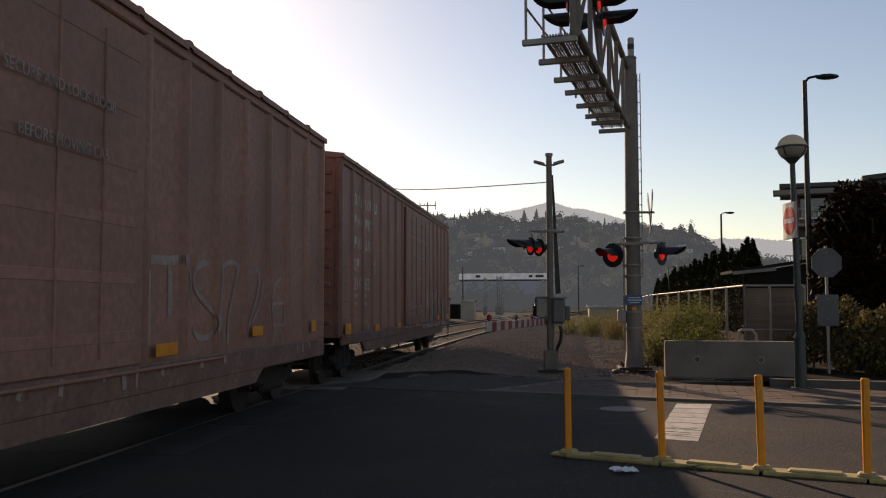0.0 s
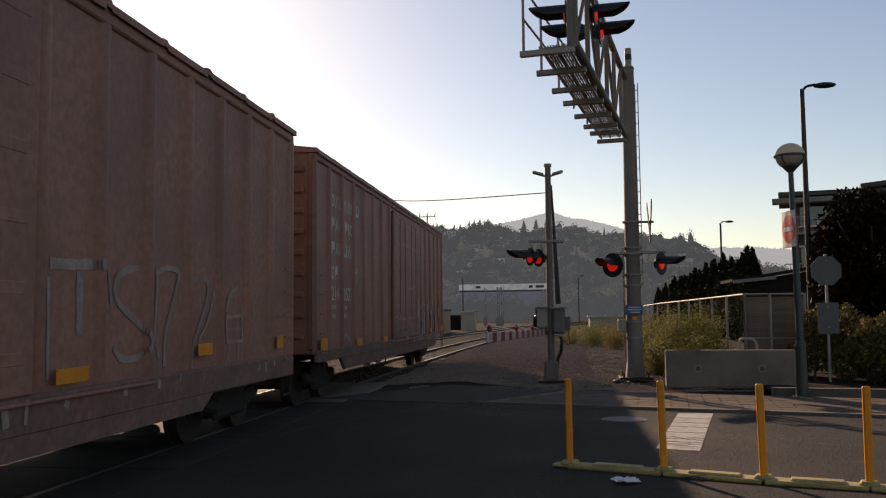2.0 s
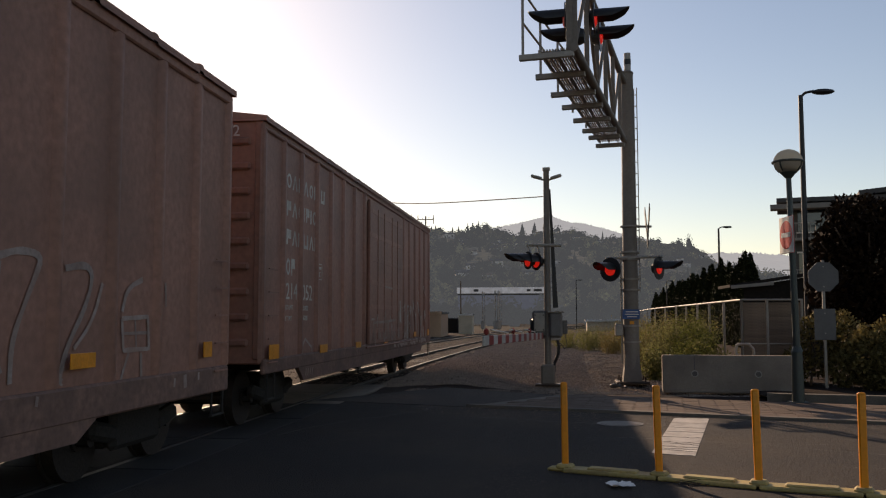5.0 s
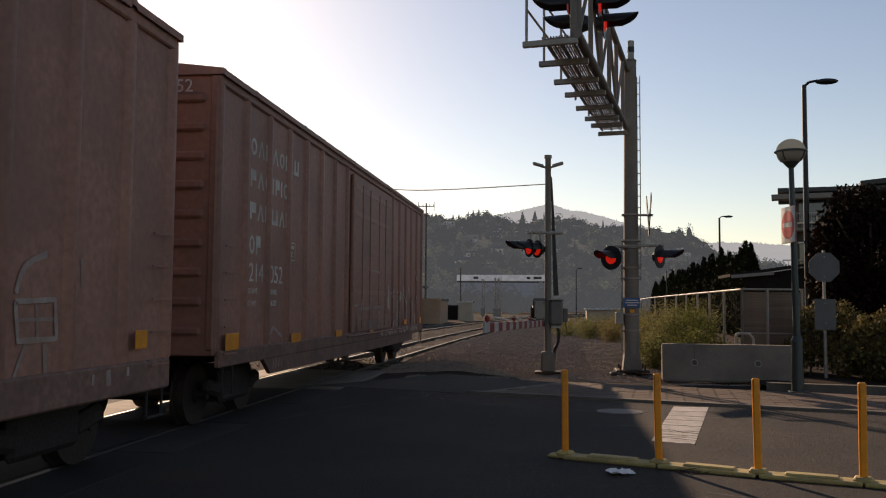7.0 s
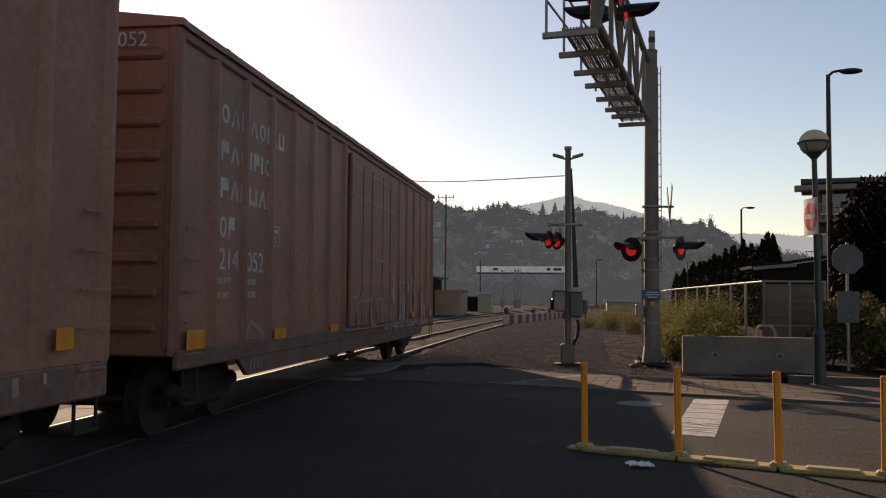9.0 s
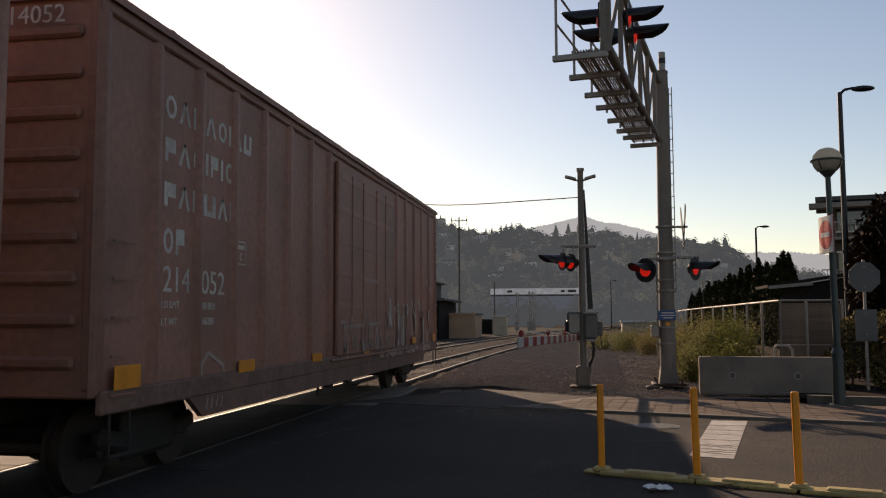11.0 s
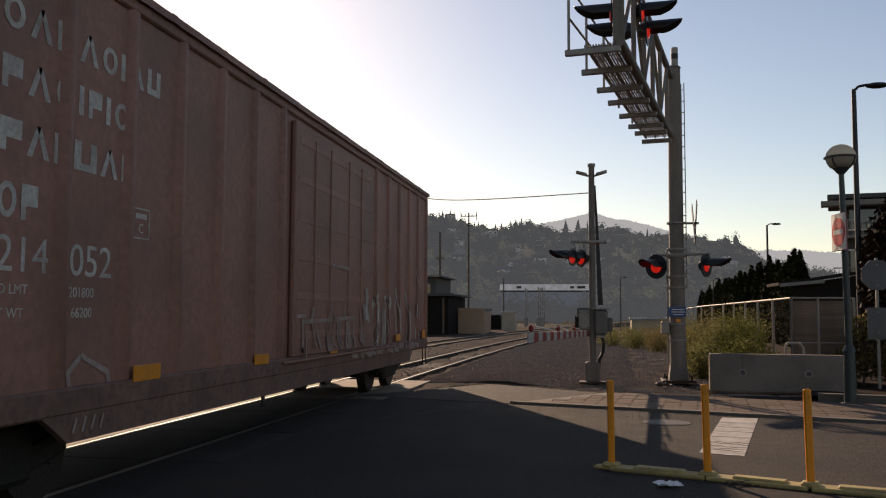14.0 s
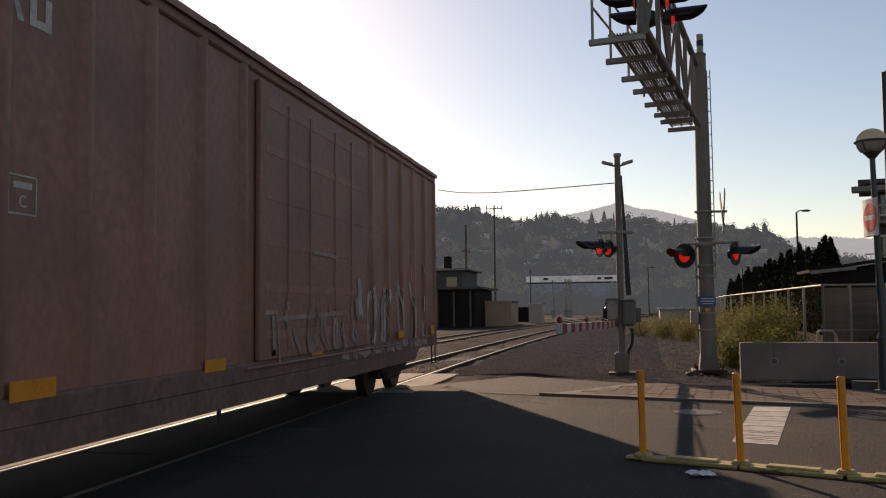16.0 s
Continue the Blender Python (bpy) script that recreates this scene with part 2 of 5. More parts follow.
def pieces(me, name, mat, parent, m=None):
    """Links each separate island of a mesh as a part of its own."""
    bm = bmesh.new()
    bm.from_mesh(me)
    bm.verts.ensure_lookup_table()
    seen, made = set(), []
    for start in bm.verts:
        if start.index in seen or not start.link_faces:
            continue
        stack, isle = [start], []
        seen.add(start.index)
        while stack:
            v = stack.pop()
            isle.append(v)
            for e in v.link_edges:
                o = e.other_vert(v)
                if o.index not in seen:
                    seen.add(o.index)
                    stack.append(o)
        ids = {v.index: i for i, v in enumerate(isle)}
        faces = {f for v in isle for f in v.link_faces}
        part_me = bpy.data.meshes.new(name)
        part_me.from_pydata([tuple(v.co) for v in isle], [], [[ids[v.index] for v in f.verts] for f in sorted(faces, key=lambda f: f.index)])
        part_me.materials.append(mat)
        ob = new(name, part_me)
        ob.parent = parent
        if m is not None:
            ob.matrix_basis = m
        made.append(ob)
    bm.free()
    return made


def letters(text, size, m, mat, parent, name="letter"):
    """Writing with the built-in font as thin meshes, one for each sign; m lays its plane."""
    cu = bpy.data.curves.new(name, "FONT")
    cu.body, cu.size, cu.extrude, cu.resolution_u = text, size, 0.002, 3
    ob = new(name + "_curve", cu)
    me = bpy.data.meshes.new_from_object(ob.evaluated_get(bpy.context.evaluated_depsgraph_get()))
    bpy.data.objects.remove(ob)
    bpy.data.curves.remove(cu)
    bm = bmesh.new()
    bm.from_mesh(me)
    bmesh.ops.remove_doubles(bm, verts=bm.verts, dist=0.0002)
    bm.to_mesh(me)
    bm.free()
    return pieces(me, name, mat, parent, m)

# ---- ground, road, tracks ----
ROAD = radians(-16)                      # the road runs a little askew to the tracks' normal
U, V = Vector((math.cos(ROAD), math.sin(ROAD))), Vector((-math.sin(ROAD), math.cos(ROAD)))
ORIGIN = Vector((-1.6, 16.3))            # end of the paved footway at the kerb


def on_road(a, b):
    p = ORIGIN + U * a + V * b
    return (p.x, p.y)


def grid_sheet(x0, x1, y0, y1, nx, ny, height):
    xs, ys = np.linspace(x0, x1, nx), np.linspace(y0, y1, ny)
    verts = [(x, y, height(x, y)) for y in ys for x in xs]
    faces = [(j * nx + i, j * nx + i + 1, (j + 1) * nx + i + 1, (j + 1) * nx + i) for j in range(ny - 1) for i in range(nx - 1)]
    return verts, faces


tagged(raw("ground", *grid_sheet(-4500, 4500, -4500, 4500, 30, 30, lambda x, y: -0.16), M["earth"]), "dry bare earth reaching to the hills", "ground", kind="structure")
road = part("road", prism([on_road(-70, -32), on_road(70, -32), on_road(70, 0), on_road(-70, 0)], -0.3, 0.0), M["asphalt"])
tagged(road, "worn grey asphalt road over the level crossing", "road", kind="structure")


def bend(y):
    return 0.0006 * max(0.0, y - 18) ** 2


TRACK, TRACK_FAR = -5.72, -10.1
def track(cx, name):
    t = thing(name, None, "steel rails on dark ties in gravel ballast", "railway track", "tracks", "structure")
    ys = list(range(-40, 20, 20)) + list(range(20, 260, 6))
    for side in (-0.7525, 0.7525):
        for nm, w, z0, z1, mt in (("rail_web", 0.035, -0.16, -0.03, "rail"), ("rail_head", 0.072, -0.03, 0.005, "railtop")):
            bm = bmesh.new()
            rings = []
            for y in ys:
                x = cx + side + bend(y)
                rings.append([bm.verts.new((x + dx * w / 2, y, z)) for dx, z in ((-1, z0), (1, z0), (1, z1), (-1, z1))])
            for a, b in zip(rings[:-1], rings[1:]):
                for i in range(4):
                    bm.faces.new((a[i], a[(i + 1) % 4], b[(i + 1) % 4], b[i]))
            part(nm, bm, M[mt], t)
    tie_me = mesh_of(box(0, 0, 0, 2.6, 0.22, 0.12, 0.01), "tie", M["tie"])
    for k in range(110):
        y = 21 + k * 0.55
        o = new("tie", tie_me)
        o.parent = t
        o.matrix_basis = pose(cx + bend(y), y, -0.185, 0, 0, random.uniform(-1.5, 1.5))
    return t


track(TRACK, "railway_track")
track(TRACK_FAR, "railway_track")

# concrete crossing panels beside and between the rails
crossing = thing("crossing_panels", None, "concrete and dark rubber panels set between the rails", "crossing panels", kind="structure")
for cx in (TRACK, TRACK_FAR):
    for dx, w in ((0, 1.3), (-1.18, 0.72), (1.18, 0.72)):
        for k in range(8):
            part("panel", box(cx + dx, 20.2 - 2.44 * k, -0.085, w, 2.42, 0.18, 0.012), M["concrete" if k < 2 or dx < 0 or cx < TRACK else "rubber"], crossing)

# ballast and gravel verge
def verge(x, y):
    z = -0.05 + 0.05 * noise.noise((x * 0.6, y * 0.6, 0)) + 0.028 * noise.noise((x * 2.5, y * 2.5, 3))
    c = min(abs(x - TRACK - bend(y)), abs(x - TRACK_FAR - bend(y)))
    return z - 0.062 * max(0.0, 1.0 - c / 2.2) + (0.10 * math.exp(-((x + 2.6 - bend(y)) / 1.0) ** 2) if y > 21 else 0) - max(0.0, (18.5 - y)) * 0.3
vs, fs = grid_sheet(-26, 14, 17.5, 120, 120, 200, verge)
tagged(raw("gravel_verge", vs, fs, M["gravel"]), "brown gravel and ballast beside the tracks", "gravel", kind="structure")

# footway of pavers, kerb
pavement = tagged(part("pavement", prism([on_road(0.0, 0.16), on_road(30, 0.16), on_road(30, 3.0), on_road(0.9, 3.0)], -0.25, 0.02), M["kerb"]), "footway bedding under brown pavers", "pavement", kind="structure")
kerb = tagged(part("kerb", prism([on_road(-0.1, 0.003), on_road(30, 0.003), on_road(30, 0.157), on_road(0.0, 0.157)], -0.25, 0.05), M["kerb"]), "low worn concrete kerb along the footway", "kerb", kind="structure")
apron = tagged(part("asphalt_apron", prism([on_road(-3.4, 0.002), on_road(-0.12, 0.002), on_road(0.85, 3.0), on_road(-2.2, 4.0)], -0.25, 0.006), M["asphalt"]), "asphalt apron between tracks and footway", "asphalt", kind="structure")
bed_kerb = tagged(part("bed_kerb", prism([(4.1, 17.95), (9.5, 16.9), (9.5, 17.1), (4.15, 18.15)], -0.1, 0.17), M["kerb"]), "raised concrete kerb round the planting bed", "kerb", kind="structure")
bed = raw("planting_bed", *grid_sheet(4.2, 14, 17.2, 32, 40, 50, lambda x, y: 0.06 + 0.05 * noise.noise((x, y, 7)) - (0.4 if y < 18.1 - (x - 4.1) * 0.2 else 0)), M["gravel"])
tagged(bed, "bare dark soil of the planting bed", "soil", kind="structure")

# ---- train ----
SIDE = 1.42
def post_rows(length, door):
    """Places of the side posts: stepped off from both ends up to the door."""
    half, gap = length / 2, door[0] / 2 + 0.1
    ys = [-half + 0.04 + 0.985 * k for k in range(18)] + [half - 0.04 - 0.985 * k for k in range(18)]
    return [y for i, y in enumerate(ys) if (y < door[1] - gap if i < 18 else y > door[1] + gap)]


def hat_post(sx, y, z0, z1, proud=0.05, foot=0.21, crown=0.085):
    """A pressed side post: a flat crown with sloping flanks."""
    bm = bmesh.new()
    x0, x1 = sx * (SIDE - 0.035), sx * (SIDE - 0.03 + proud)
    ends = []
    for z, f in ((z0, 0.3), (z0 + 0.08, 1), (z1 - 0.08, 1), (z1, 0.3)):
        xm = x0 + (x1 - x0) * f
        ends.append([bm.verts.new((x, y + w, z)) for x, w in ((x0, -foot / 2), (xm, -crown / 2), (xm, crown / 2), (x0, foot / 2))])
    for a, b in zip(ends[:-1], ends[1:]):
        for i in range(4):
            bm.faces.new((a[i], a[(i + 1) % 4], b[(i + 1) % 4], b[i]))
    bm.faces.new(ends[0])
    bm.faces.new(ends[-1][::-1])
    return bm


def boxcar(paint, length, eave, label, sill, deep, reach, ribs, insets):
    """Origin at the rail under the middle of the car; +x faces the camera's side, y runs along the train."""
    car = thing("boxcar", None, label, "boxcar", "cars of the train")
    half = length / 2
    body = part("body", box(0, 0, (0.98 + eave) / 2, 2 * SIDE - 0.06, length, eave - 0.98, 0.02), paint, car)
    # roof: shallow gable of cross sheets with a raised seam between them
    for k in range(14):
        step = (length + 0.12) / 14
        y0 = -half - 0.06 + k * step
        high = 0.03 if sill < 0.8 else 0.008
        lift = 0.4 * high * (k % 2)
        ring = [(-SIDE - 0.05, eave - 0.06), (-SIDE - 0.05, eave + 0.02), (0, eave + 0.20), (SIDE + 0.05, eave + 0.02), (SIDE + 0.05, eave - 0.06)]
        bm = bmesh.new()
        rings = [[bm.verts.new((x, y, z + l)) for x, z in ring] for y, l in ((y0 + 0.002, lift + high), (y0 + 0.09, lift + high), (y0 + 0.12, lift), (y0 + step - 0.002, lift))]
        for r0, r1 in zip(rings[:-1], rings[1:]):
            for i in range(4):
                bm.faces.new((r0[i], r0[i + 1], r1[i + 1], r1[i]))
        bm.faces.new(rings[0])
        bm.faces.new(rings[-1][::-1])
        part("roof_sheet", bm, paint, car)
    # side posts, sill, top chord
    for sx in (1, -1):
        for y in post_rows(length, ribs):
            part("side_post", hat_post(sx, y, 1.0, eave - 0.1), paint, car, smooth=True)
        part("top_chord", box(sx * (SIDE - 0.015), 0, eave - 0.09, 0.05, length - 0.04, 0.16, 0.02), paint, car)
        part("side_sill", box(sx * SIDE, 0, (1.05 + sill) / 2, 0.085, length - 0.1, 1.05 - sill, 0.02), M["sill_dust"], car)
        part("sill_skirt", skirt(sx, reach, sill + 0.01, deep), M["sill_dust"], car)
        # plug door with its own ribs, rails and lock rods
        dw, dy = ribs
        door = part("door", box(sx * (SIDE + 0.02), dy, (1.05 + eave - 0.25) / 2, 0.07, dw, eave - 1.3, 0.015), paint, car)
        for z in np.linspace(1.35, eave - 0.5, 6):
            part("door_rib", box(sx * (SIDE + 0.045), dy, z, 0.03, dw - 0.3, 0.12, 0.012), paint, door)
        for yy in (-dw * 0.3, -dw * 0.12, dw * 0.12, dw * 0.3):
            part("lock_rod", rod((sx * (SIDE + 0.06), dy + yy, 1.15), (sx * (SIDE + 0.06), dy + yy, eave - 0.4), 0.016), paint, door)
        part("door_track", box(sx * (SIDE + 0.06), dy + 0.9, 0.99, 0.05, dw * 1.6, 0.03, 0.008), paint, car)
    for sy in (1, -1):
        for z in np.linspace(1.3, eave - 0.35, 9):
            part("end_rib", box(0, sy * (half + 0.02), z, 2 * SIDE - 0.4, 0.07, 0.12, 0.03), paint, car)
        part("corner_post", box(SIDE - 0.06, sy * (half - 0.01), (1 + eave) / 2, 0.14, 0.1, eave - 1.1, 0.02), paint, car)
        for z in np.linspace(1.0, 2.4, 5):
            part("ladder_rung", box(SIDE + 0.06, sy * (half - 0.35), z, 0.02, 0.42, 0.02), paint, car)
        for dy in (0.2, 0.55):
            part("stirrup", box(SIDE + 0.02, sy * (half - dy), 0.75, 0.02, 0.03, 0.6), M["under"], car)
        part("stirrup_tread", box(SIDE + 0.02, sy * (half - 0.375), 0.45, 0.05, 0.38, 0.025), M["under"], car)
        part("coupler", box(0, sy * (half + 0.35), 0.86, 0.24, 0.75, 0.26, 0.04), M["under"], car)
        # truck
        ty = sy * (half - insets[sy > 0])
        truck = part("truck", box(0, ty, 0.62, 2.1, 0.35, 0.3, 0.05), M["under"], car)
        for sx in (1, -1):
            bm = box(sx * 1.0, ty, 0.5, 0.14, 1.1, 0.5, 0.06)
            box(sx * 1.0, ty - 0.72, 0.48, 0.16, 0.56, 0.2, 0.05, pose(0, 0, 0, -12), bm)
            box(sx * 1.0, ty + 0.72, 0.48, 0.16, 0.56, 0.2, 0.05, pose(0, 0, 0, 12), bm)
            part("side_frame", bm, M["under"], truck)
            for k in (-0.22, 0, 0.22):
                part("spring", rod((sx * 1.0, ty + k, 0.36), (sx * 1.0, ty + k, 0.62), 0.07), M["under"], truck)
    part("centre_sill", box(0, 0, 0.86, 0.5, length - 0.4, 0.3, 0.02), M["under"], car)
    for y in np.linspace(-half + 1.2, half - 1.2, 9):
        part("cross_bearer", box(0, y, 0.92, 2 * SIDE - 0.2, 0.14, 0.16), M["under"], car)
    for sy in (1, -1):
        for d in (-0.45, 0.45):
            part("brake_beam", box(0, sy * (half - insets[sy > 0]) + d, 0.42, 1.9, 0.14, 0.3, 0.04), M["under"], car)
    part("brake_cylinder", rod((0.5, -1.2, 0.66), (0.5, -0.5, 0.66), 0.17, seg=14), M["under"], car)
    part("air_reservoir", rod((-0.5, 0.4, 0.64), (-0.5, 1.5, 0.64), 0.2, seg=14), M["under"], car)
    return car


def skirt(sx, w, sill, deep):
    """The deep middle stretch of a side sill, sloped at both ends."""
    bm = bmesh.new()
    x0, x1 = sx * (SIDE - 0.03), sx * (SIDE + 0.035)
    prof = [(-w - 0.35, sill), (-w, deep), (w, deep), (w + 0.35, sill)]
    a = [bm.verts.new((x0, y, z)) for y, z in prof]
    b = [bm.verts.new((x1, y, z)) for y, z in prof]
    bm.faces.new(a)
    bm.faces.new(b[::-1])
    for i in range(4):
        j = (i + 1) % 4
        bm.faces.new((a[i], b[i], b[j], a[j]))
    return bm


def wheelset(car, y):
    w = bmesh.new()
    for sx in (1, -1):
        rod((sx * 0.70, 0, 0), (sx * 0.83, 0, 0), 0.42, seg=28, bm=w)
        rod((sx * 0.66, 0, 0), (sx * 0.70, 0, 0), 0.45, seg=28, bm=w)
        rod((sx * 0.83, 0, 0), (sx * 0.86, 0, 0), 0.12, seg=12, bm=w)
    rod((-1.0, 0, 0), (1.0, 0, 0), 0.075, seg=10, bm=w)
    return part("wheelset", w, M["wheel"], car, m=pose(0, y, 0.42))


EAVE = 4.66
LEN2, LEN1 = 17.0, 17.0
CAR2_Y0, CAR1_Y0 = 16.92 + LEN2 / 2, 15.58 - LEN1 / 2        # middles at the start
boxcar_near = boxcar(M["boxcar_b"], LEN1, EAVE + 0.03, "faded brown boxcar with spray-painted letters on its side", 0.73, 0.55, 4.85, (4.2, -0.7), (2.3, 1.7))
boxcar_far = boxcar(M["boxcar"], LEN2, EAVE, "dark red-brown railway boxcar with worn white lettering", 0.83, 0.605, 6.4, (4.3, 0.9), (1.7, 2.3))
cars = [(boxcar_near, CAR1_Y0, LEN1, (2.3, 1.7)), (boxcar_far, CAR2_Y0, LEN2, (1.7, 2.3))]
wheelsets = []
for car, y0, ln, insets in cars:
    for sy in (1, -1):
        for d in (-0.89, 0.89):
            y = sy * (ln / 2 - insets[sy > 0]) + d
            wheelsets.append((wheelset(car, y), y))

# lettering, tags and reflectors on the train's camera side
def side_plane(y, z, out=0.0):
    """Lays writing on the +x side of a car, reading along +y."""
    return Matrix.Translation((SIDE - 0.03 + out, y, z)) @ Matrix(((0, 0, 1, 0), (1, 0, 0, 0), (0, 1, 0, 0), (0, 0, 0, 1)))


def write(car, y_end, text, y, z, height, wide=1.0, mat="lettering", out=0.0):
    """y counts from the car's end that is nearest the camera; height of the capitals."""
    return letters(text, height / 0.7, side_plane(y_end + y, z, 0.002 + out) @ Matrix.Diagonal((wide, 1, 1, 1)), M[mat], car)


N2, N1 = -LEN2 / 2, LEN1 / 2
# the owner's name stays rows of plain shapes: rings, arches, bars and hooks
def ring_shape(n=10, t=0.24):
    o = [(0.5 + 0.5 * math.cos(6.2832 * i / n), 0.5 + 0.5 * math.sin(6.2832 * i / n)) for i in range(n)]
    q = [(0.5 + (0.5 - t) * math.cos(6.2832 * i / n), 0.5 + (0.5 - t * 0.75) * math.sin(6.2832 * i / n)) for i in range(n)]
    return [(o[i], o[(i + 1) % n], q[(i + 1) % n], q[i]) for i in range(n)]


SHAPES = dict(
    bar=[((0, 0), (1, 0), (1, 1), (0, 1))], ring=ring_shape(),
    arch=[((0, 0), (0.24, 0), (0.6, 1), (0.4, 1)), ((0.76, 0), (1, 0), (0.6, 1), (0.4, 1))],
    twin=[((0, 0), (1, 0), (1, 1), (0.7, 1), (0.7, 0.25), (0.3, 0.25), (0.3, 1), (0, 1))],
    pair=[((0, 0), (0.3, 0), (0.3, 0.4), (1, 0.4), (1, 1), (0, 1))])
def name_shapes(car, y, z, height, row, gap=0.05):
    for kind, w in row:
        bm = bmesh.new()
        for poly in SHAPES[kind]:
            bm.faces.new([bm.verts.new((SIDE - 0.026, y + w * u, z + height * v)) for u, v in poly])
        bmesh.ops.remove_doubles(bm, verts=bm.verts, dist=0.0005)
        part("name_shape", bm, M["lettering"], car)
        y += w + gap
name_shapes(boxcar_far, N2 + 1.21, 3.79, 0.25, (("ring", 0.25), ("arch", 0.28), ("twin", 0.25), ("arch", 0.28), ("ring", 0.24), ("bar", 0.07), ("arch", 0.28), ("twin", 0.25)), 0.06)
name_shapes(boxcar_far, N2 + 1.22, 3.33, 0.25, (("pair", 0.23), ("arch", 0.28), ("ring", 0.24), ("bar", 0.07), ("pair", 0.2), ("bar", 0.07), ("ring", 0.24)), 0.07)
name_shapes(boxcar_far, N2 + 1.22, 2.86, 0.25, (("pair", 0.25), ("arch", 0.28), ("bar", 0.07), ("bar", 0.08), ("twin", 0.33), ("arch", 0.28), ("bar", 0.1)), 0.06)
name_shapes(boxcar_far, N2 + 1.22, 2.36, 0.28, (("ring", 0.22), ("pair", 0.2)))
write(boxcar_far, N2, "214", 1.22, 1.97, 0.27, 1.1)
write(boxcar_far, N2, "052", 2.12, 1.97, 0.27, 1.12)
write(boxcar_far, N2, "LD LMT", 1.21, 1.80, 0.075, 1.1)
write(boxcar_far, N2, "LT WT", 1.21, 1.62, 0.075, 1.1)
write(boxcar_far, N2, "201800", 2.13, 1.79, 0.085, 1.0)
write(boxcar_far, N2, "66200", 2.17, 1.62, 0.085, 1.0)
write(boxcar_far, N2, "C", 3.2, 2.42, 0.09, 1.0)
write(boxcar_near, N1, "SECURE AND LOCK DOOR", -9.50, 3.50, 0.11, 0.9, "tag_paint", 0.115)
write(boxcar_near, N1, "BEFORE MOVING CAR", -9.30, 3.02, 0.11, 0.9, "tag_paint", 0.115)
# the number on the end sheet
letters("214052", 0.24, Matrix.Translation((0.35, N2 - 0.075, EAVE - 0.28)) @ pose(0, 0, 0, 90), M["lettering"], boxcar_far)
# plate box outline
def frame_bars(car, y, z, w, h, t):
    for nm, cy, cz, sy, sz in (("plate_edge", y, z - h / 2, w, t), ("plate_edge", y, z + h / 2, w, t), ("plate_edge", y - w / 2, z, t, h), ("plate_edge", y + w / 2, z, t, h)):
        part(nm, box(SIDE - 0.026, cy, cz, 0.004, sy, sz), M["lettering"], car)
frame_bars(boxcar_far, N2 + 3.24, 2.51, 0.30, 0.28, 0.014)
part("plate_bar", box(SIDE - 0.026, N2 + 3.24, 2.58, 0.004, 0.2, 0.05), M["lettering"], boxcar_far)

for car, base, spots in ((boxcar_far, N2, ((0.46, 1.15, 0.46, 0.22), (3.31, 1.10, 0.5, 0.15), (6.15, 1.08, 0.46, 0.13), (9.2, 1.08, 0.4, 0.12), (13.75, 1.16, 0.4, 0.14), (16.45, 1.17, 0.3, 0.2))),
                         (boxcar_near, N1, ((-0.75, 1.28, 0.25, 0.19), (-3.6, 1.28, 0.42, 0.14), (-6.5, 1.17, 0.52, 0.135), (-8.7, 1.19, 0.56, 0.16), (-11.5, 1.19, 0.5, 0.15)))):
    for y, z, w, h in spots:
        part("reflector", box(SIDE + 0.045, base + y, z, 0.012, w, h, 0.003), M["reflector"], car, "yellow reflective strip")


part("sill_bracket", box(SIDE, N2 + 6.33, 0.56, 0.03, 0.07, 0.2, 0.01), M["under"], boxcar_far)
LAYERS = [0]
def stroke(car, points, width, out=None, mat="tag_paint"):
    """A band of spray paint along points (y, z) on a car's side, laid on the sheet and stepping out over the posts."""
    bm = bmesh.new()
    pts = [Vector(p) for p in points]
    for _ in range(2 if len(pts) > 2 and pts[0] != pts[-1] else 0):
        cut = [q for p, n in zip(pts[:-1], pts[1:]) for q in (p.lerp(n, 0.25), p.lerp(n, 0.75))]
        pts = [pts[0]] + cut + [pts[-1]]
    fine = [p.lerp(q, k / n) for p, q in zip(pts[:-1], pts[1:]) for n in [max(1, int((q - p).length / 0.03))] for k in range(n)] + [pts[-1]]
    posts = np.array(post_rows(17.0, (4.2, -0.7) if car is boxcar_near else (4.3, 0.9)))
    LAYERS[0] = (LAYERS[0] + 1) % 12
    coat = LAYERS[0] * 0.0007
    edge = []
    for i, p in enumerate(fine):
        d = (fine[min(i + 1, len(fine) - 1)] - fine[max(i - 1, 0)]).normalized()
        w = width / 2 * (1 + 0.25 * noise.noise((p.x * 5, p.y * 5, 4)))
        edge.append((p + Vector((-d.y, d.x)) * w, p - Vector((-d.y, d.x)) * w))
    for (a, b), (c, d) in zip(edge[:-1], edge[1:]):
        my = (a.x + b.x + c.x + d.x) / 4
        x = coat + SIDE - 0.03 + out if out is not None else coat + SIDE + (-0.024 + 0.055 * min(1.0, max(0.0, (0.115 - np.abs(posts - my).min()) / 0.06)))
        bm.faces.new([bm.verts.new((x, q.x, q.y)) for q in (a, c, d, b)])
    bmesh.ops.remove_doubles(bm, verts=bm.verts, dist=0.001)
    me = bpy.data.meshes.new("spray_paint")
    bm.to_mesh(me)
    bm.free()
    return pieces(me, "spray_paint", M[mat], car)


def arc(cy, cz, ry, rz, a0, a1, n=14):
    return [(cy + ry * math.cos(radians(a0 + (a1 - a0) * i / n)), cz + rz * math.sin(radians(a0 + (a1 - a0) * i / n))) for i in range(n + 1)]


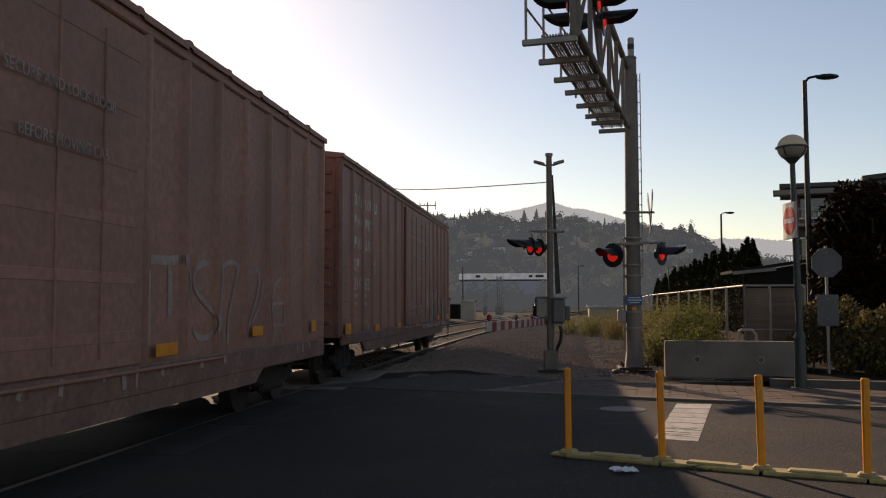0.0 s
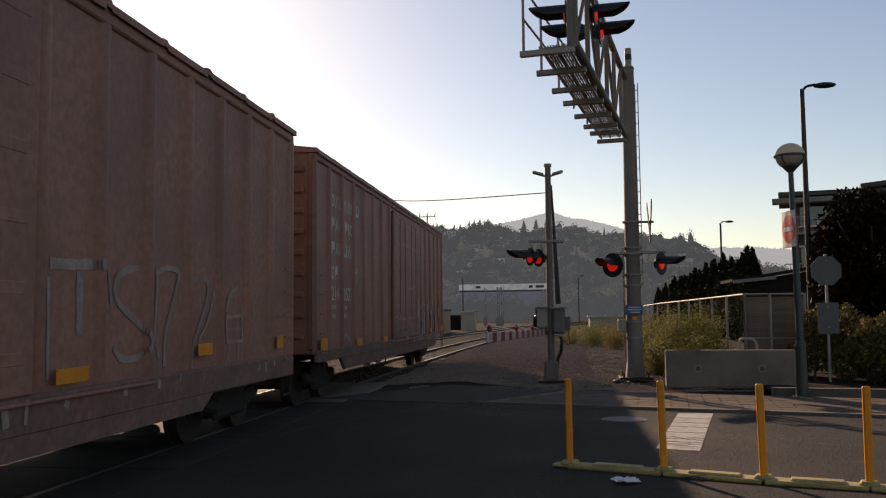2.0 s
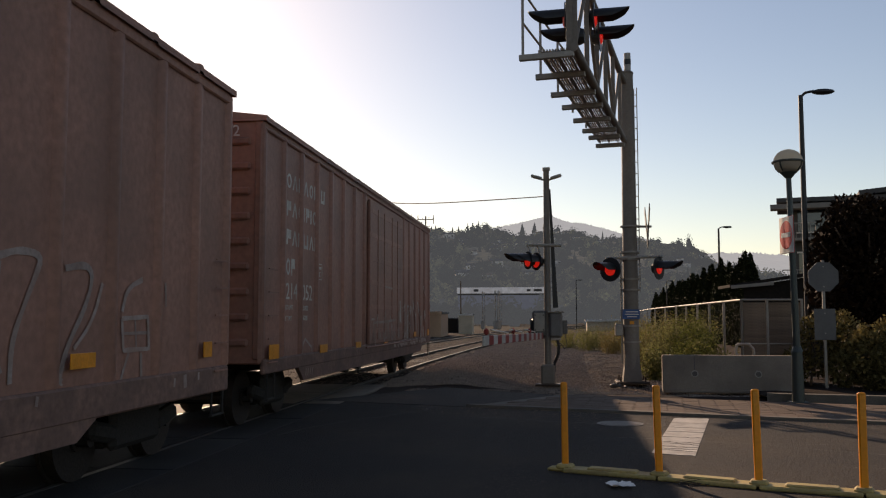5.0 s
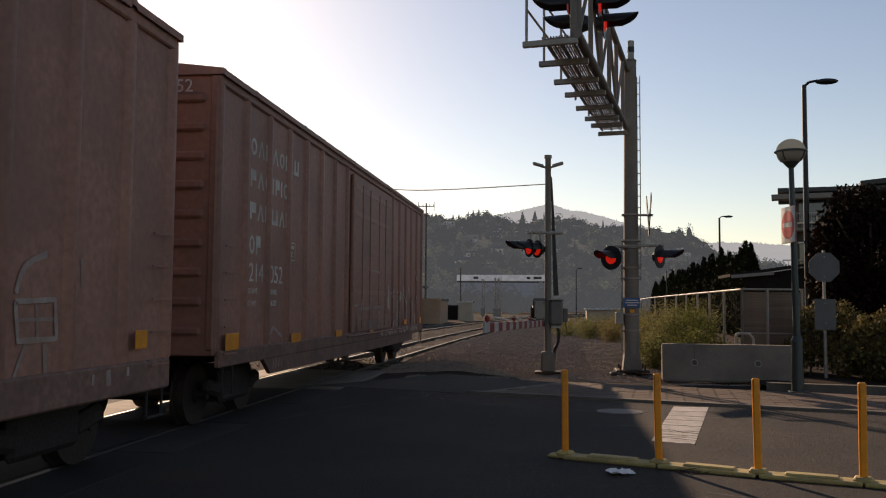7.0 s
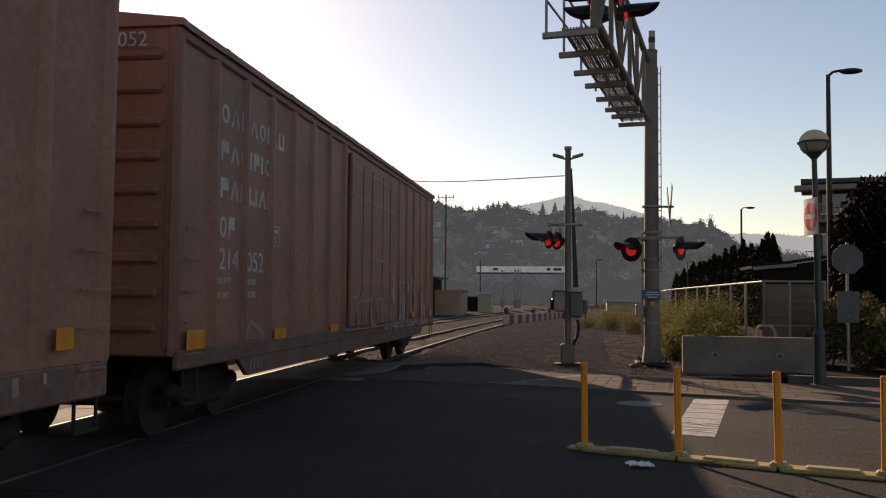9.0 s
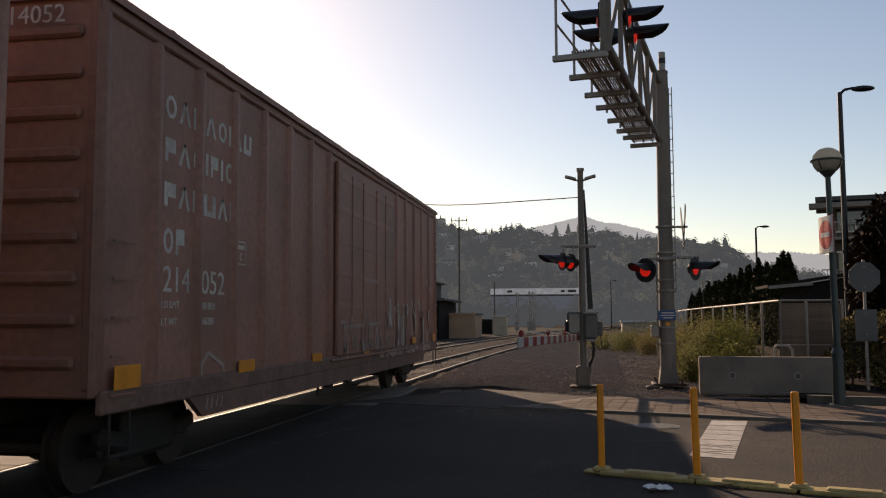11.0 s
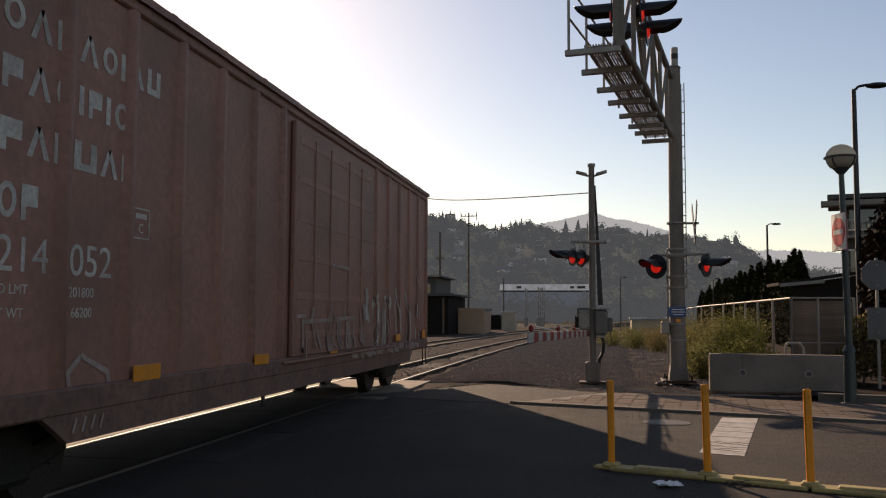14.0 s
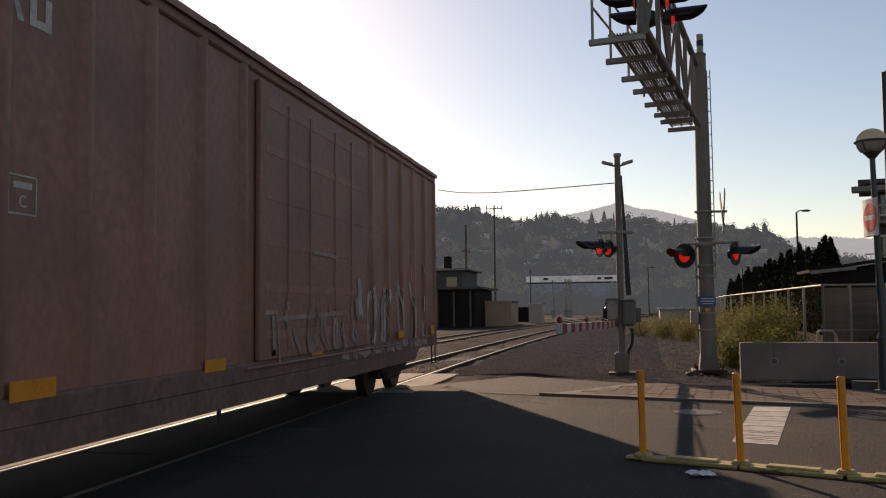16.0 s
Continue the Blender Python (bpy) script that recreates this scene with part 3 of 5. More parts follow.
# tag on the near car: tall outlined letters, as width and points (y from the car's near end, z)
NEAR_TAG = (
    (0.13, ((-6.78, 2.15), (-6.41, 2.15), (-5.92, 2.19))),
    (0.13, ((-6.31, 2.10), (-6.30, 1.81), (-6.30, 1.52))),
    (0.05, ((-6.80, 2.03), (-6.79, 1.73), (-6.78, 1.15))),
    (0.09, ((-5.17, 2.19), (-5.54, 2.14), (-5.69, 2.01), (-5.64, 1.83), (-5.34, 1.69), (-4.99, 1.52), (-4.94, 1.37), (-5.18, 1.25), (-5.54, 1.25), (-5.67, 1.38))),
    (0.05, ((-5.82, 2.18), (-5.76, 1.97), (-5.73, 1.73))),
    (0.08, ((-4.80, 2.15), (-4.50, 2.23), (-4.18, 2.20), (-4.27, 2.02), (-4.44, 1.73), (-4.57, 1.46), (-4.57, 1.14))),
    (0.06, ((-4.76, 2.12), (-4.79, 1.73), (-4.82, 1.46), (-4.69, 1.23))),
    (0.08, ((-3.83, 2.11), (-3.46, 2.17), (-3.35, 2.04), (-3.50, 1.73), (-3.76, 1.43), (-3.90, 1.08))),
    (0.06, ((-3.18, 2.00), (-3.34, 1.64), (-3.65, 1.39))),
    (0.07, ((-2.37, 2.07), (-2.69, 1.97), (-2.79, 1.73))),
    (0.06, ((-2.79, 1.66), (-2.23, 1.68), (-2.19, 1.34), (-2.74, 1.34), (-2.79, 1.66))),
    (0.04, ((-2.50, 1.67), (-2.46, 1.35))),
    (0.04, ((-2.77, 1.51), (-2.20, 1.51))),
    (0.05, ((-2.62, 1.31), (-2.77, 1.06), (-2.85, 0.81))),
    (0.06, ((-2.36, 1.30), (-2.31, 0.79))),
    (0.05, ((-1.82, 2.06), (-1.79, 1.79))),
)
DRIPS = (
    (0.16, ((11.06, 2.12), (11.07, 1.83), (11.10, 1.54))),
    (0.10, ((12.14, 2.05), (11.79, 1.84), (11.78, 1.44), (11.86, 1.06))),
    (0.08, ((12.18, 2.02), (12.35, 1.53), (11.95, 1.08))),
    (0.10, ((12.74, 1.99), (13.19, 1.93), (12.77, 1.74), (12.88, 1.36), (12.77, 1.04))),
    (0.12, ((13.73, 2.19), (13.90, 1.97), (14.04, 1.28))),
    (0.14, ((14.65, 2.16), (15.01, 1.62), (14.90, 0.78))),
    (0.05, ((14.79, 2.53), (14.85, 2.23))),
    (0.07, ((15.84, 2.70), (15.91, 2.39))),
    (0.12, ((15.89, 1.90), (15.88, 1.58))),
    (0.16, ((15.79, 1.36), (15.91, 0.91))),
    (0.05, ((7.35, 1.62), (7.77, 1.63))),
    (0.06, ((7.68, 1.54), (8.88, 1.56), (10.39, 1.60))),
    (0.05, ((9.00, 2.43), (9.47, 2.43), (9.98, 2.41))),
    (0.08, ((8.05, 1.75), (8.11, 1.64))),
    (0.08, ((8.94, 1.81), (9.02, 1.72), (8.88, 1.63))),
    (0.10, ((9.65, 1.71), (9.74, 1.56))),
    (0.05, ((7.77, 1.47), (7.82, 1.01))),
    (0.05, ((10.25, 1.49), (10.31, 1.01))),
)
FACE = (
    (0.05, ((2.33, 1.30), (2.15, 1.16), (2.20, 0.99), (2.50, 0.92), (2.80, 0.95), (2.74, 1.14), (2.33, 1.30))),
    (0.06, ((2.16, 0.92), (2.13, 0.68))),
    (0.05, ((2.35, 0.87), (2.31, 0.70))),
    (0.06, ((2.50, 0.90), (2.56, 0.66))),
    (0.08, ((3.13, 0.75), (3.58, 0.79), (3.76, 0.68))),
)
b = N1
for w, pts in NEAR_TAG:
    stroke(boxcar_near, [(b + y, z) for y, z in pts], w * 0.8)
# drips and flakes along the sills
for k in range(16):
    y = b - random.uniform(1.0, 10.5)
    stroke(boxcar_near, [(y, random.uniform(0.96, 1.03)), (y + random.uniform(-0.04, 0.04), 0.94 - random.uniform(0.0, 0.12))], random.uniform(0.04, 0.09), 0.0755)
# tags on the far car: tall drips near its far end, a panel, a face low down
b = N2
for w, pts in DRIPS:
    stroke(boxcar_far, [(b + y, z) for y, z in pts], w, None if pts[0][0] > 11.6 else 0.095, "lettering" if pts[0][0] > 11 else "tag_paint")
    if pts[0][0] > 11 and w > 0.07:
        high, foot = pts[0][1], pts[-1][1]
        for k, dy in enumerate((-0.17, 0.09, 0.2)):
            stroke(boxcar_far, [(b + y + dy + 0.04 * math.sin(9 * z + k), min(z, high - 0.12 * k)) for y, z in pts if z < high or k] + [(b + pts[-1][0] + dy, foot - 0.05)], (0.16, 0.04, 0.05)[k], None if pts[0][0] > 11.75 else 0.095, ("tag_paint", "lettering", "tag_paint")[k])
for w, pts in FACE:
    stroke(boxcar_far, [(b + y, z) for y, z in pts], w)
for k in range(30):
    y = b + random.uniform(10.2, 15.6)
    stroke(boxcar_far, [(y, random.uniform(0.93, 1.0)), (y + random.uniform(0.1, 0.5), random.uniform(0.88, 0.97))], random.uniform(0.05, 0.13), 0.0755)
for k in range(22):
    y = b + random.uniform(7.6, 11)
    stroke(boxcar_far, [(y, random.uniform(1.3, 1.7)), (y + random.uniform(-0.15, 0.15), random.uniform(1.05, 1.35)), (y + random.uniform(-0.1, 0.3), random.uniform(1.08, 1.2))], random.uniform(0.03, 0.11), 0.095)
for i, w in enumerate((0.05, 0.07, 0.06, 0.07)):
    stroke(boxcar_far, [(b + 2.15 + i * 0.13, 0.68), (b + 2.2 + i * 0.13, 0.8)], 0.03, 0.0755)


# ---- signals ----
def rotate_to(d):
    """A turn that lays +y along the level direction d."""
    return Matrix.Rotation(math.atan2(-d[0], d[1]), 4, "Z")


def signal_head(parent, at, way, lit, plate=0.30):
    """A flashing red lamp: round black plate, housing, hood and lens; faces along way."""
    m = Matrix.Translation(at) @ rotate_to(way)
    head = part("signal_head", rod((0, -0.16, 0), (0, -0.02, 0), 0.12, 0.17, 16), M["black"], parent, "black lamp housing", m=m)
    part("backplate", rod((0, -0.02, 0), (0, 0.0, 0), plate, seg=32), M["black"], head)
    part("lens", rod((0, 0.002, 0), (0, 0.035, 0), 0.155, 0.10, 24), M["lamp_red" if lit else "lamp_dim"], head, "red lamp lens")
    bm = bmesh.new()
    n, ln = 16, 0.62
    rows = []
    for y, cut in ((0.0, 0), (ln * 0.5, 0), (ln, 1)):
        ring = []
        for i in range(n + 1):
            a = radians(-6 + 192 * i / n)
            yy = y if not cut else ln * (0.5 + 0.5 * max(0, math.sin(a)) ** 0.5)
            ring.append([bm.verts.new((r * math.cos(a), yy, r * math.sin(a) - 0.015 * yy)) for r in (0.165, 0.172)])
        rows.append(ring)
    for r0, r1 in zip(rows[:-1], rows[1:]):
        for i in range(n):
            for k in (0, 1):
                bm.faces.new((r0[i][k], r0[i + 1][k], r1[i + 1][k], r1[i][k]))
    for i in range(n):
        bm.faces.new((rows[-1][i][0], rows[-1][i + 1][0], rows[-1][i + 1][1], rows[-1][i][1]))
    part("hood", bm, M["black"], head, smooth=True)
    return head


MX, MY = 1.86, 22.29
mast = thing("cantilever_signal", pose(MX, MY, 0), "tall grey metal cantilever crossing signal over the road", "crossing signal")
part("pole", rod((0, 0, 0.1), (0, 0, 7.9), 0.20, 0.155, 20), M["alu"], mast, smooth=True)
part("pole_cap", ball((0, 0, 7.9), 0.17, (1, 1, 0.4)), M["alu"], mast, smooth=True)
part("base_skirt", rod((0, 0, 0.08), (0, 0, 0.75), 0.33, 0.215, 4), M["alu"], mast, m=pose(0, 0, 0, 0, 0, 45))
part("base_plate", box(0, 0, 0.05, 0.8, 0.8, 0.06, 0.01), M["rail"], mast)
for sx in (-0.3, 0.3):
    for sy in (-0.3, 0.3):
        part("anchor_bolt", rod((sx, sy, 0.07), (sx, sy, 0.2), 0.025, seg=6), M["rail"], mast)
for z in (1.05, 1.45, 2.35, 2.62, 3.12, 3.3, 3.95):
    part("pole_band", rod((0, 0, z - 0.02), (0, 0, z + 0.02), 0.235, seg=20), M["galv"], mast)
part("top_lamp", rod((0.02, 0, 7.95), (0.02, 0, 8.42), 0.085, seg=14), M["galv"], mast)
part("top_lamp_band", rod((0.02, 0, 8.12), (0.02, 0, 8.26), 0.09, seg=14), M["black"], mast)
part("cable_box", box(-0.3, -0.02, 1.35, 0.2, 0.2, 0.3, 0.02), M["galv"], mast)
# ladder at the far side of the pole
for sx in (0.02, 0.36):
    part("ladder_rail", box(0.17, 0.05 + sx * 0.5, 4.9, 0.025, 0.04, 5.2), M["galv"], mast)
for k in range(17):
    part("ladder_rung", rod((0.17, 0.06, 2.4 + 0.3 * k), (0.17, 0.23, 2.4 + 0.3 * k), 0.012, seg=6), M["galv"], mast)
for k in range(18):
    z = 2.4 + 0.29 * k
    part("step_bracket", box(0.19, 0.0, z, 0.1, 0.02, 0.02), M["galv"], mast)
part("ladder_front_rail", box(0.235, -0.05, 4.9, 0.022, 0.03, 5.2), M["galv"], mast)
# cross arm with two lamp heads
part("lamp_arm", rod((-0.62, -0.2, 3.14), (0.78, -0.2, 3.17), 0.035), M["galv"], mast)
signal_head(mast, (-0.52, -0.33, 2.85), (-0.6, -0.8), True)
signal_head(mast, (0.68, -0.3, 2.88), (0.84, -0.54), True, 0.29)
for x, z0 in ((-0.52, 3.14), (0.68, 3.17)):
    part("lamp_drop", rod((x, -0.2, z0), (x, -0.26, 2.98), 0.025), M["galv"], mast)
# crossbuck seen almost edge-on
buck = part("crossbuck", box(0.5, 0.0, 3.95, 0.02, 1.3, 0.2, 0.0, pose(0, 0, 0, 45)), M["signback"], mast, "railroad crossing boards seen from the edge", m=pose(-0.08, 0, 0, 0, 0, -1.5))
part("board", box(0.55, 0.0, 3.95, 0.02, 1.3, 0.2, 0.0, pose(0, 0, 0, -45)), M["signback"], buck)
part("crossbuck_arm", rod((0, 0, 3.95), (0.55, 0.05, 3.95), 0.03), M["galv"], mast)
blue = part("blue_sign", box(-0.02, -0.26, 1.74, 0.42, 0.012, 0.24, 0.004), M["blue"], mast, "small blue notice plate with unreadable white lines")
for k, w in enumerate((0.30, 0.34, 0.24)):
    part("sign_line", box(0, -0.269, 1.80 - 0.06 * k, w, 0.004, 0.022), M["white"], blue)
part("pole_mark", box(0.0, -0.225, 1.53, 0.11, 0.006, 0.08), M["reflector"], mast)
part("conduit", rod((-0.235, -0.03, 0.5), (-0.235, -0.03, 3.3), 0.022), M["galv"], mast)

# the arm: a truss with a grated walkway, reaching over the road
ARM = Vector((-0.172, -0.985, 0))            # along the arm, away from the pole
SIDEW = Vector((-0.985, 0.172, 0))           # towards the walkway's free edge
A0 = Vector((-0.09, -0.1, 0))
def arm_at(d, w, z):
    p = A0 + ARM * d + SIDEW * w
    return (p.x, p.y, z)
part("lower_chord", rod(arm_at(-0.1, 0, 6.12), arm_at(8.35, 0, 6.05), 0.075, seg=12), M["alu"], mast, smooth=True)
part("upper_chord", rod(arm_at(-0.1, 0, 7.66), arm_at(8.35, 0, 7.62), 0.075, seg=12), M["alu"], mast, smooth=True)
for k in range(6):
    d = 1.1 + k * 1.42
    part("truss_post", box(*arm_at(d, 0, 6.85), 0.09, 0.09, 1.5, 0.01), M["alu"], mast)
    if k < 5:
        up = k % 2
        part("truss_brace", rod(arm_at(d, 0, 6.12 if up else 7.6), arm_at(d + 1.42, 0, 7.6 if up else 6.12), 0.035), M["alu"], mast)
BEAMS = (0.45, 1.5, 2.3, 3.42, 4.69, 5.76, 7.08, 8.3)
for k, d in enumerate(BEAMS):
    a = rotate_to(ARM)
    wide = 0.72 + 0.19 * k / 7
    part("walk_beam", box(*arm_at(d, wide / 2 - 0.05 + 0.05 * k / 7, 5.95), wide, 0.09, 0.1, 0.01, a), M["galv"], mast)
    if k < 7:
        e = BEAMS[k + 1]
        for w in (0.12, 0.34, 0.56):
            part("walk_joist", rod(arm_at(d, w, 6.03), arm_at(e, w, 6.03), 0.022, seg=6), M["galv"], mast)
        for w in (0.08, 0.36):
            for j in range(6):
                part("grate_bar", box(*arm_at((d + e) / 2, w + 0.046 * j, 6.05), 0.022, e - d - 0.04, 0.034, 0, a), M["galv"], mast)
        for j in range(4):
            part("grate_cross", box(*arm_at(d + (e - d) * (0.2 + 0.22 * j), 0.33, 6.068), 0.52, 0.05, 0.012, 0, a), M["galv"], mast)
for d in (8.3, 7.0, 5.5, 4.0, 2.4):
    part("handrail_post", rod(arm_at(d, 0.55 + 0.036 * d, 6.0), arm_at(d, 0.55 + 0.036 * d, 7.1), 0.024), M["galv"], mast)
for z in (6.55, 7.1):
    part("handrail", rod(arm_at(2.4, 0.64, z), arm_at(8.3, 0.85, z), 0.02), M["galv"], mast)
part("end_post", box(*arm_at(8.25, 0.08, 7.0), 0.11, 0.11, 2.1, 0.01), M["alu"], mast)
part("end_rail", rod(arm_at(8.3, 0, 7.1), arm_at(8.3, 0.85, 7.1), 0.02), M["galv"], mast)
part("head_arm", rod(arm_at(7.6, 0.3, 7.42), arm_at(7.6, -0.55, 7.42), 0.035), M["galv"], mast)
for at, way, lit in ((arm_at(7.95, 0.2, 6.66), (-0.99, 0.05), False), (arm_at(7.5, 0.1, 6.49), (-0.99, 0.12), False), (arm_at(6.6, -0.13, 7.09), (0.985, -0.13), True), (arm_at(6.2, -0.18, 6.88), (0.985, -0.16), True)):
    signal_head(mast, at, way, lit, 0.28)

# shorter mast with the gate
PX, PY = -0.21, 21.52
gate = thing("gate_signal", pose(PX, PY, 0), "slim crossing mast with lowered red and white gate", "crossing gate")
part("pole", rod((0, 0, 0.05), (0, 0, 5.35), 0.086, 0.072, 16), M["alu"], gate, smooth=True)
part("pole_cap", rod((0, 0, 5.3), (0, 0, 5.37), 0.095, seg=16), M["galv"], gate)
part("base", box(0, 0, 0.28, 0.34, 0.34, 0.5, 0.04), M["alu"], gate)
part("base_plate", box(0, 0, 0.03, 0.62, 0.5, 0.05, 0.01), M["rail"], gate)
for sx in (-1, 1):
    part("top_floodlight", box(sx * 0.24, -0.05, 5.13, 0.28, 0.16, 0.07, 0.02, pose(0, 0, 0, 0, sx * -16)), M["galv"], gate)
    part("floodlight_arm", rod((0, 0, 5.05), (sx * 0.2, -0.03, 5.1), 0.025), M["galv"], gate)
part("lamp_arm", rod((-0.5, -0.05, 3.45), (0.35, -0.05, 3.43), 0.04), M["galv"], gate)
part("lamp_bracket", rod((-0.46, -0.05, 3.45), (-0.36, -0.15, 3.12), 0.028), M["galv"], gate)
part("lamp_bracket", rod((-0.22, -0.05, 3.44), (-0.16, -0.1, 3.12), 0.028), M["galv"], gate)
signal_head(gate, (-0.47, -0.15, 3.06), (-0.86, -0.5), True, 0.22)
signal_head(gate, (-0.27, -0.02, 3.04), (-0.8, -0.6), True, 0.22)
part("gate_mechanism", box(-0.2, 0.1, 1.52, 0.34, 0.45, 0.62, 0.04), M["box_grey"], gate)
part("mechanism_lid", box(-0.2, -0.13, 1.55, 0.26, 0.03, 0.44, 0.01), M["galv"], gate)
for sx, z in ((-0.3, 1.36), (-0.1, 1.36), (-0.3, 1.72), (-0.1, 1.72)):
    part("lid_bolt", rod((sx, -0.16, z), (sx, -0.13, z), 0.018, seg=6), M["iron"], gate)
part("crank_arm", box(-0.36, -0.1, 1.42, 0.05, 0.1, 0.42, 0.015, pose(0, 0, 0, 18)), M["black"], gate)
part("case_bracket", box(0.2, -0.02, 1.14, 0.24, 0.36, 0.06, 0.01), M["galv"], gate)
part("junction_box", box(0.42, 0.02, 1.42, 0.12, 0.2, 0.34, 0.02), M["box_grey"], gate)
part("spare_cable", tube([(0.42, -0.05, 1.25), (0.46, -0.08, 1.0), (0.4, -0.08, 0.9), (0.3, -0.08, 1.05)], 0.012, 6), M["black"], gate)
part("mechanism_case", box(0.2, 0.02, 1.48, 0.32, 0.45, 0.62, 0.05), M["box_grey"], gate)
part("case_lid", box(0.2, 0.02, 1.80, 0.4, 0.49, 0.04, 0.01), M["galv"], gate)
part("drum", rod((-0.42, 0.0, 1.5), (-0.36, 0.0, 1.5), 0.16, seg=16), M["black"], gate)
part("counterweight", box(-0.1, 0.25, 1.25, 0.16, 0.5, 0.22, 0.03), M["black"], gate)
# dark upright bar beside the pole, narrowing towards its top
bm = bmesh.new()
quad = [(0.13, 1.9), (0.26, 1.9), (0.10, 4.85), (0.06, 4.85)]
fr, bk = [bm.verts.new((x, 0.12, z)) for x, z in quad], [bm.verts.new((x, 0.18, z)) for x, z in quad]
bm.faces.new(fr)
bm.faces.new(bk[::-1])
for i in range(4):
    bm.faces.new((fr[i], bk[i], bk[(i + 1) % 4], fr[(i + 1) % 4]))
part("raised_walk_arm", bm, M["black"], gate)
part("cable_hose", tube([(0.2, -0.1, 1.2), (0.27, -0.13, 1.0), (0.24, -0.12, 0.75), (0.15, -0.1, 0.55), (0.14, -0.08, 0.35)], 0.04), M["black"], gate)
G0, G1 = Vector((-0.12, -0.3, 1.22)), Vector((-0.83, -8.95, 1.33))
n_st = 20
for k in range(n_st):
    a, c = G0.lerp(G1, k / n_st), G0.lerp(G1, (k + 1) / n_st)
    d = c - a
    part("gate_stripe", box(*((a + c) / 2), 0.035, d.length, 0.145, 0.006, rotate_to(d)), M["gate_white" if k % 2 else "gate_red"], gate)
for f in (0.32, 0.62, 0.97):
    p = G0.lerp(G1, f)
    part("gate_lamp", box(p.x, p.y, p.z + 0.13, 0.07, 0.09, 0.11, 0.03), M["gate_red"], gate, "small red gate lamp")
for f in (0.2, 0.45, 0.7):
    p, q = G0.lerp(G1, f), G0.lerp(G1, min(1, f + 0.22))
    part("gate_stay", rod((p.x, p.y, p.z + 0.1), (q.x, q.y, q.z + 0.16), 0.012), M["white"], gate)


# ---- street furniture ----
SEP = [(0.09, 9.71), (1.05, 9.35), (1.96, 8.98), (2.85, 8.71), (3.8, 8.38)]
separator = thing("lane_separator", None, "faded yellow rubber lane separator carrying orange-yellow posts", "lane separator")
post_me = None
for i, ((x0, y0), (x1, y1)) in enumerate(zip(SEP[:-1], SEP[1:])):
    d = Vector((x1 - x0, y1 - y0, 0))
    tr = rotate_to(d)
    at = lambda s, w=0.0: tuple(Vector((x0, y0, 0)) + d * s + (tr @ Vector((w, 0, 0))))
    seg = part("base_segment", box(*at(0.5)[:2], 0.022, 0.24, d.length - 0.02, 0.044, 0.012, tr), M["yellow_base"], separator)
    part("raised_block", box(*at(0.52)[:2], 0.05, 0.15, d.length * 0.52, 0.036, 0.014, tr), M["yellow_base"], seg)
    for s in (0.3, 0.72):
        part("drain_slot", box(*at(s, -0.118)[:2], 0.018, 0.02, 0.11, 0.03, 0, tr), M["black"], seg)
    part("post_shoe", box(*at(0.0)[:2], 0.05, 0.17, 0.17, 0.06, 0.02, tr), M["yellow_base"], separator)
    lean = pose(0, 0, 0, random.uniform(-1.0, 1.0), random.uniform(-1.2, 0.2))
    post = part("post", box(0, 0, 0.5, 0.074, 0.045, 0.92, 0.012), M["yellow"], separator, "orange-yellow flexible plastic post", m=Matrix.Translation((x0, y0, 0.0)) @ lean)
    part("post_face", box(0, -0.026, 0.82, 0.05, 0.006, 0.22, 0.002), M["reflector"], post)
part("end_shoe", box(SEP[0][0] - 0.08, SEP[0][1] + 0.03, 0.02, 0.16, 0.2, 0.035, 0.015, rotate_to((1, -0.36))), M["yellow_base"], separator)

barrier = thing("concrete_barrier", pose(3.74, 20.12, 0, 0, 0, -4.0), "grey weathered concrete block barrier with two lifting eyes", "concrete barrier")
bm = bmesh.new()
prof = [(-0.3, 0.0), (0.3, 0.0), (0.16, 0.82), (-0.16, 0.82)]
e0, e1 = [[bm.verts.new((x, y, z)) for y, z in prof] for x in (-1.39, 1.39)]
bm.faces.new(e0)
bm.faces.new(e1[::-1])
for i in range(4):
    bm.faces.new((e0[i], e1[i], e1[(i + 1) % 4], e0[(i + 1) % 4]))
bmesh.ops.bevel(bm, geom=bm.edges[:], offset=0.015, segments=2, affect="EDGES")
part("block", bm, M["concrete"], barrier)
for x in (-0.7, 0.64):
    eye = part("lifting_eye", rod((x, -0.247, 0.42), (x, -0.2, 0.42), 0.055, seg=18), M["iron"], barrier)
    part("eye_ring", rod((x, -0.243, 0.42), (x, -0.215, 0.42), 0.078, seg=18), M["galv"], eye)
part("groove", box(-0.7, -0.186, 0.63, 0.012, 0.03, 0.36, 0, pose(0, 0, 0, -9.7)), M["iron"], barrier)
part("toe_strip", box(0, -0.31, 0.04, 2.7, 0.06, 0.08, 0.02), M["concrete"], barrier)

lamp_post = thing("globe_lamp", pose(4.60, 17.61, 0.02), "dark green street lamp post with frosted ribbed globe", "street lamp")
part("base_column", rod((0, 0, 0), (0, 0, 1.0), 0.12, 0.10, 16), M["teal"], lamp_post, smooth=True)
part("base_collar", rod((0, 0, 0.98), (0, 0, 1.08), 0.115, 0.08, 16), M["teal"], lamp_post)
part("foot_plate", box(0, 0, 0.015, 0.34, 0.34, 0.03, 0.005), M["teal"], lamp_post)
part("column", rod((0, 0, 1.05), (-0.05, 0, 4.42), 0.07, 0.05, 16), M["teal"], lamp_post, smooth=True)
part("globe_cup", rod((-0.05, 0, 4.36), (-0.05, 0, 4.52), 0.06, 0.2, 20), M["teal"], lamp_post, smooth=True)
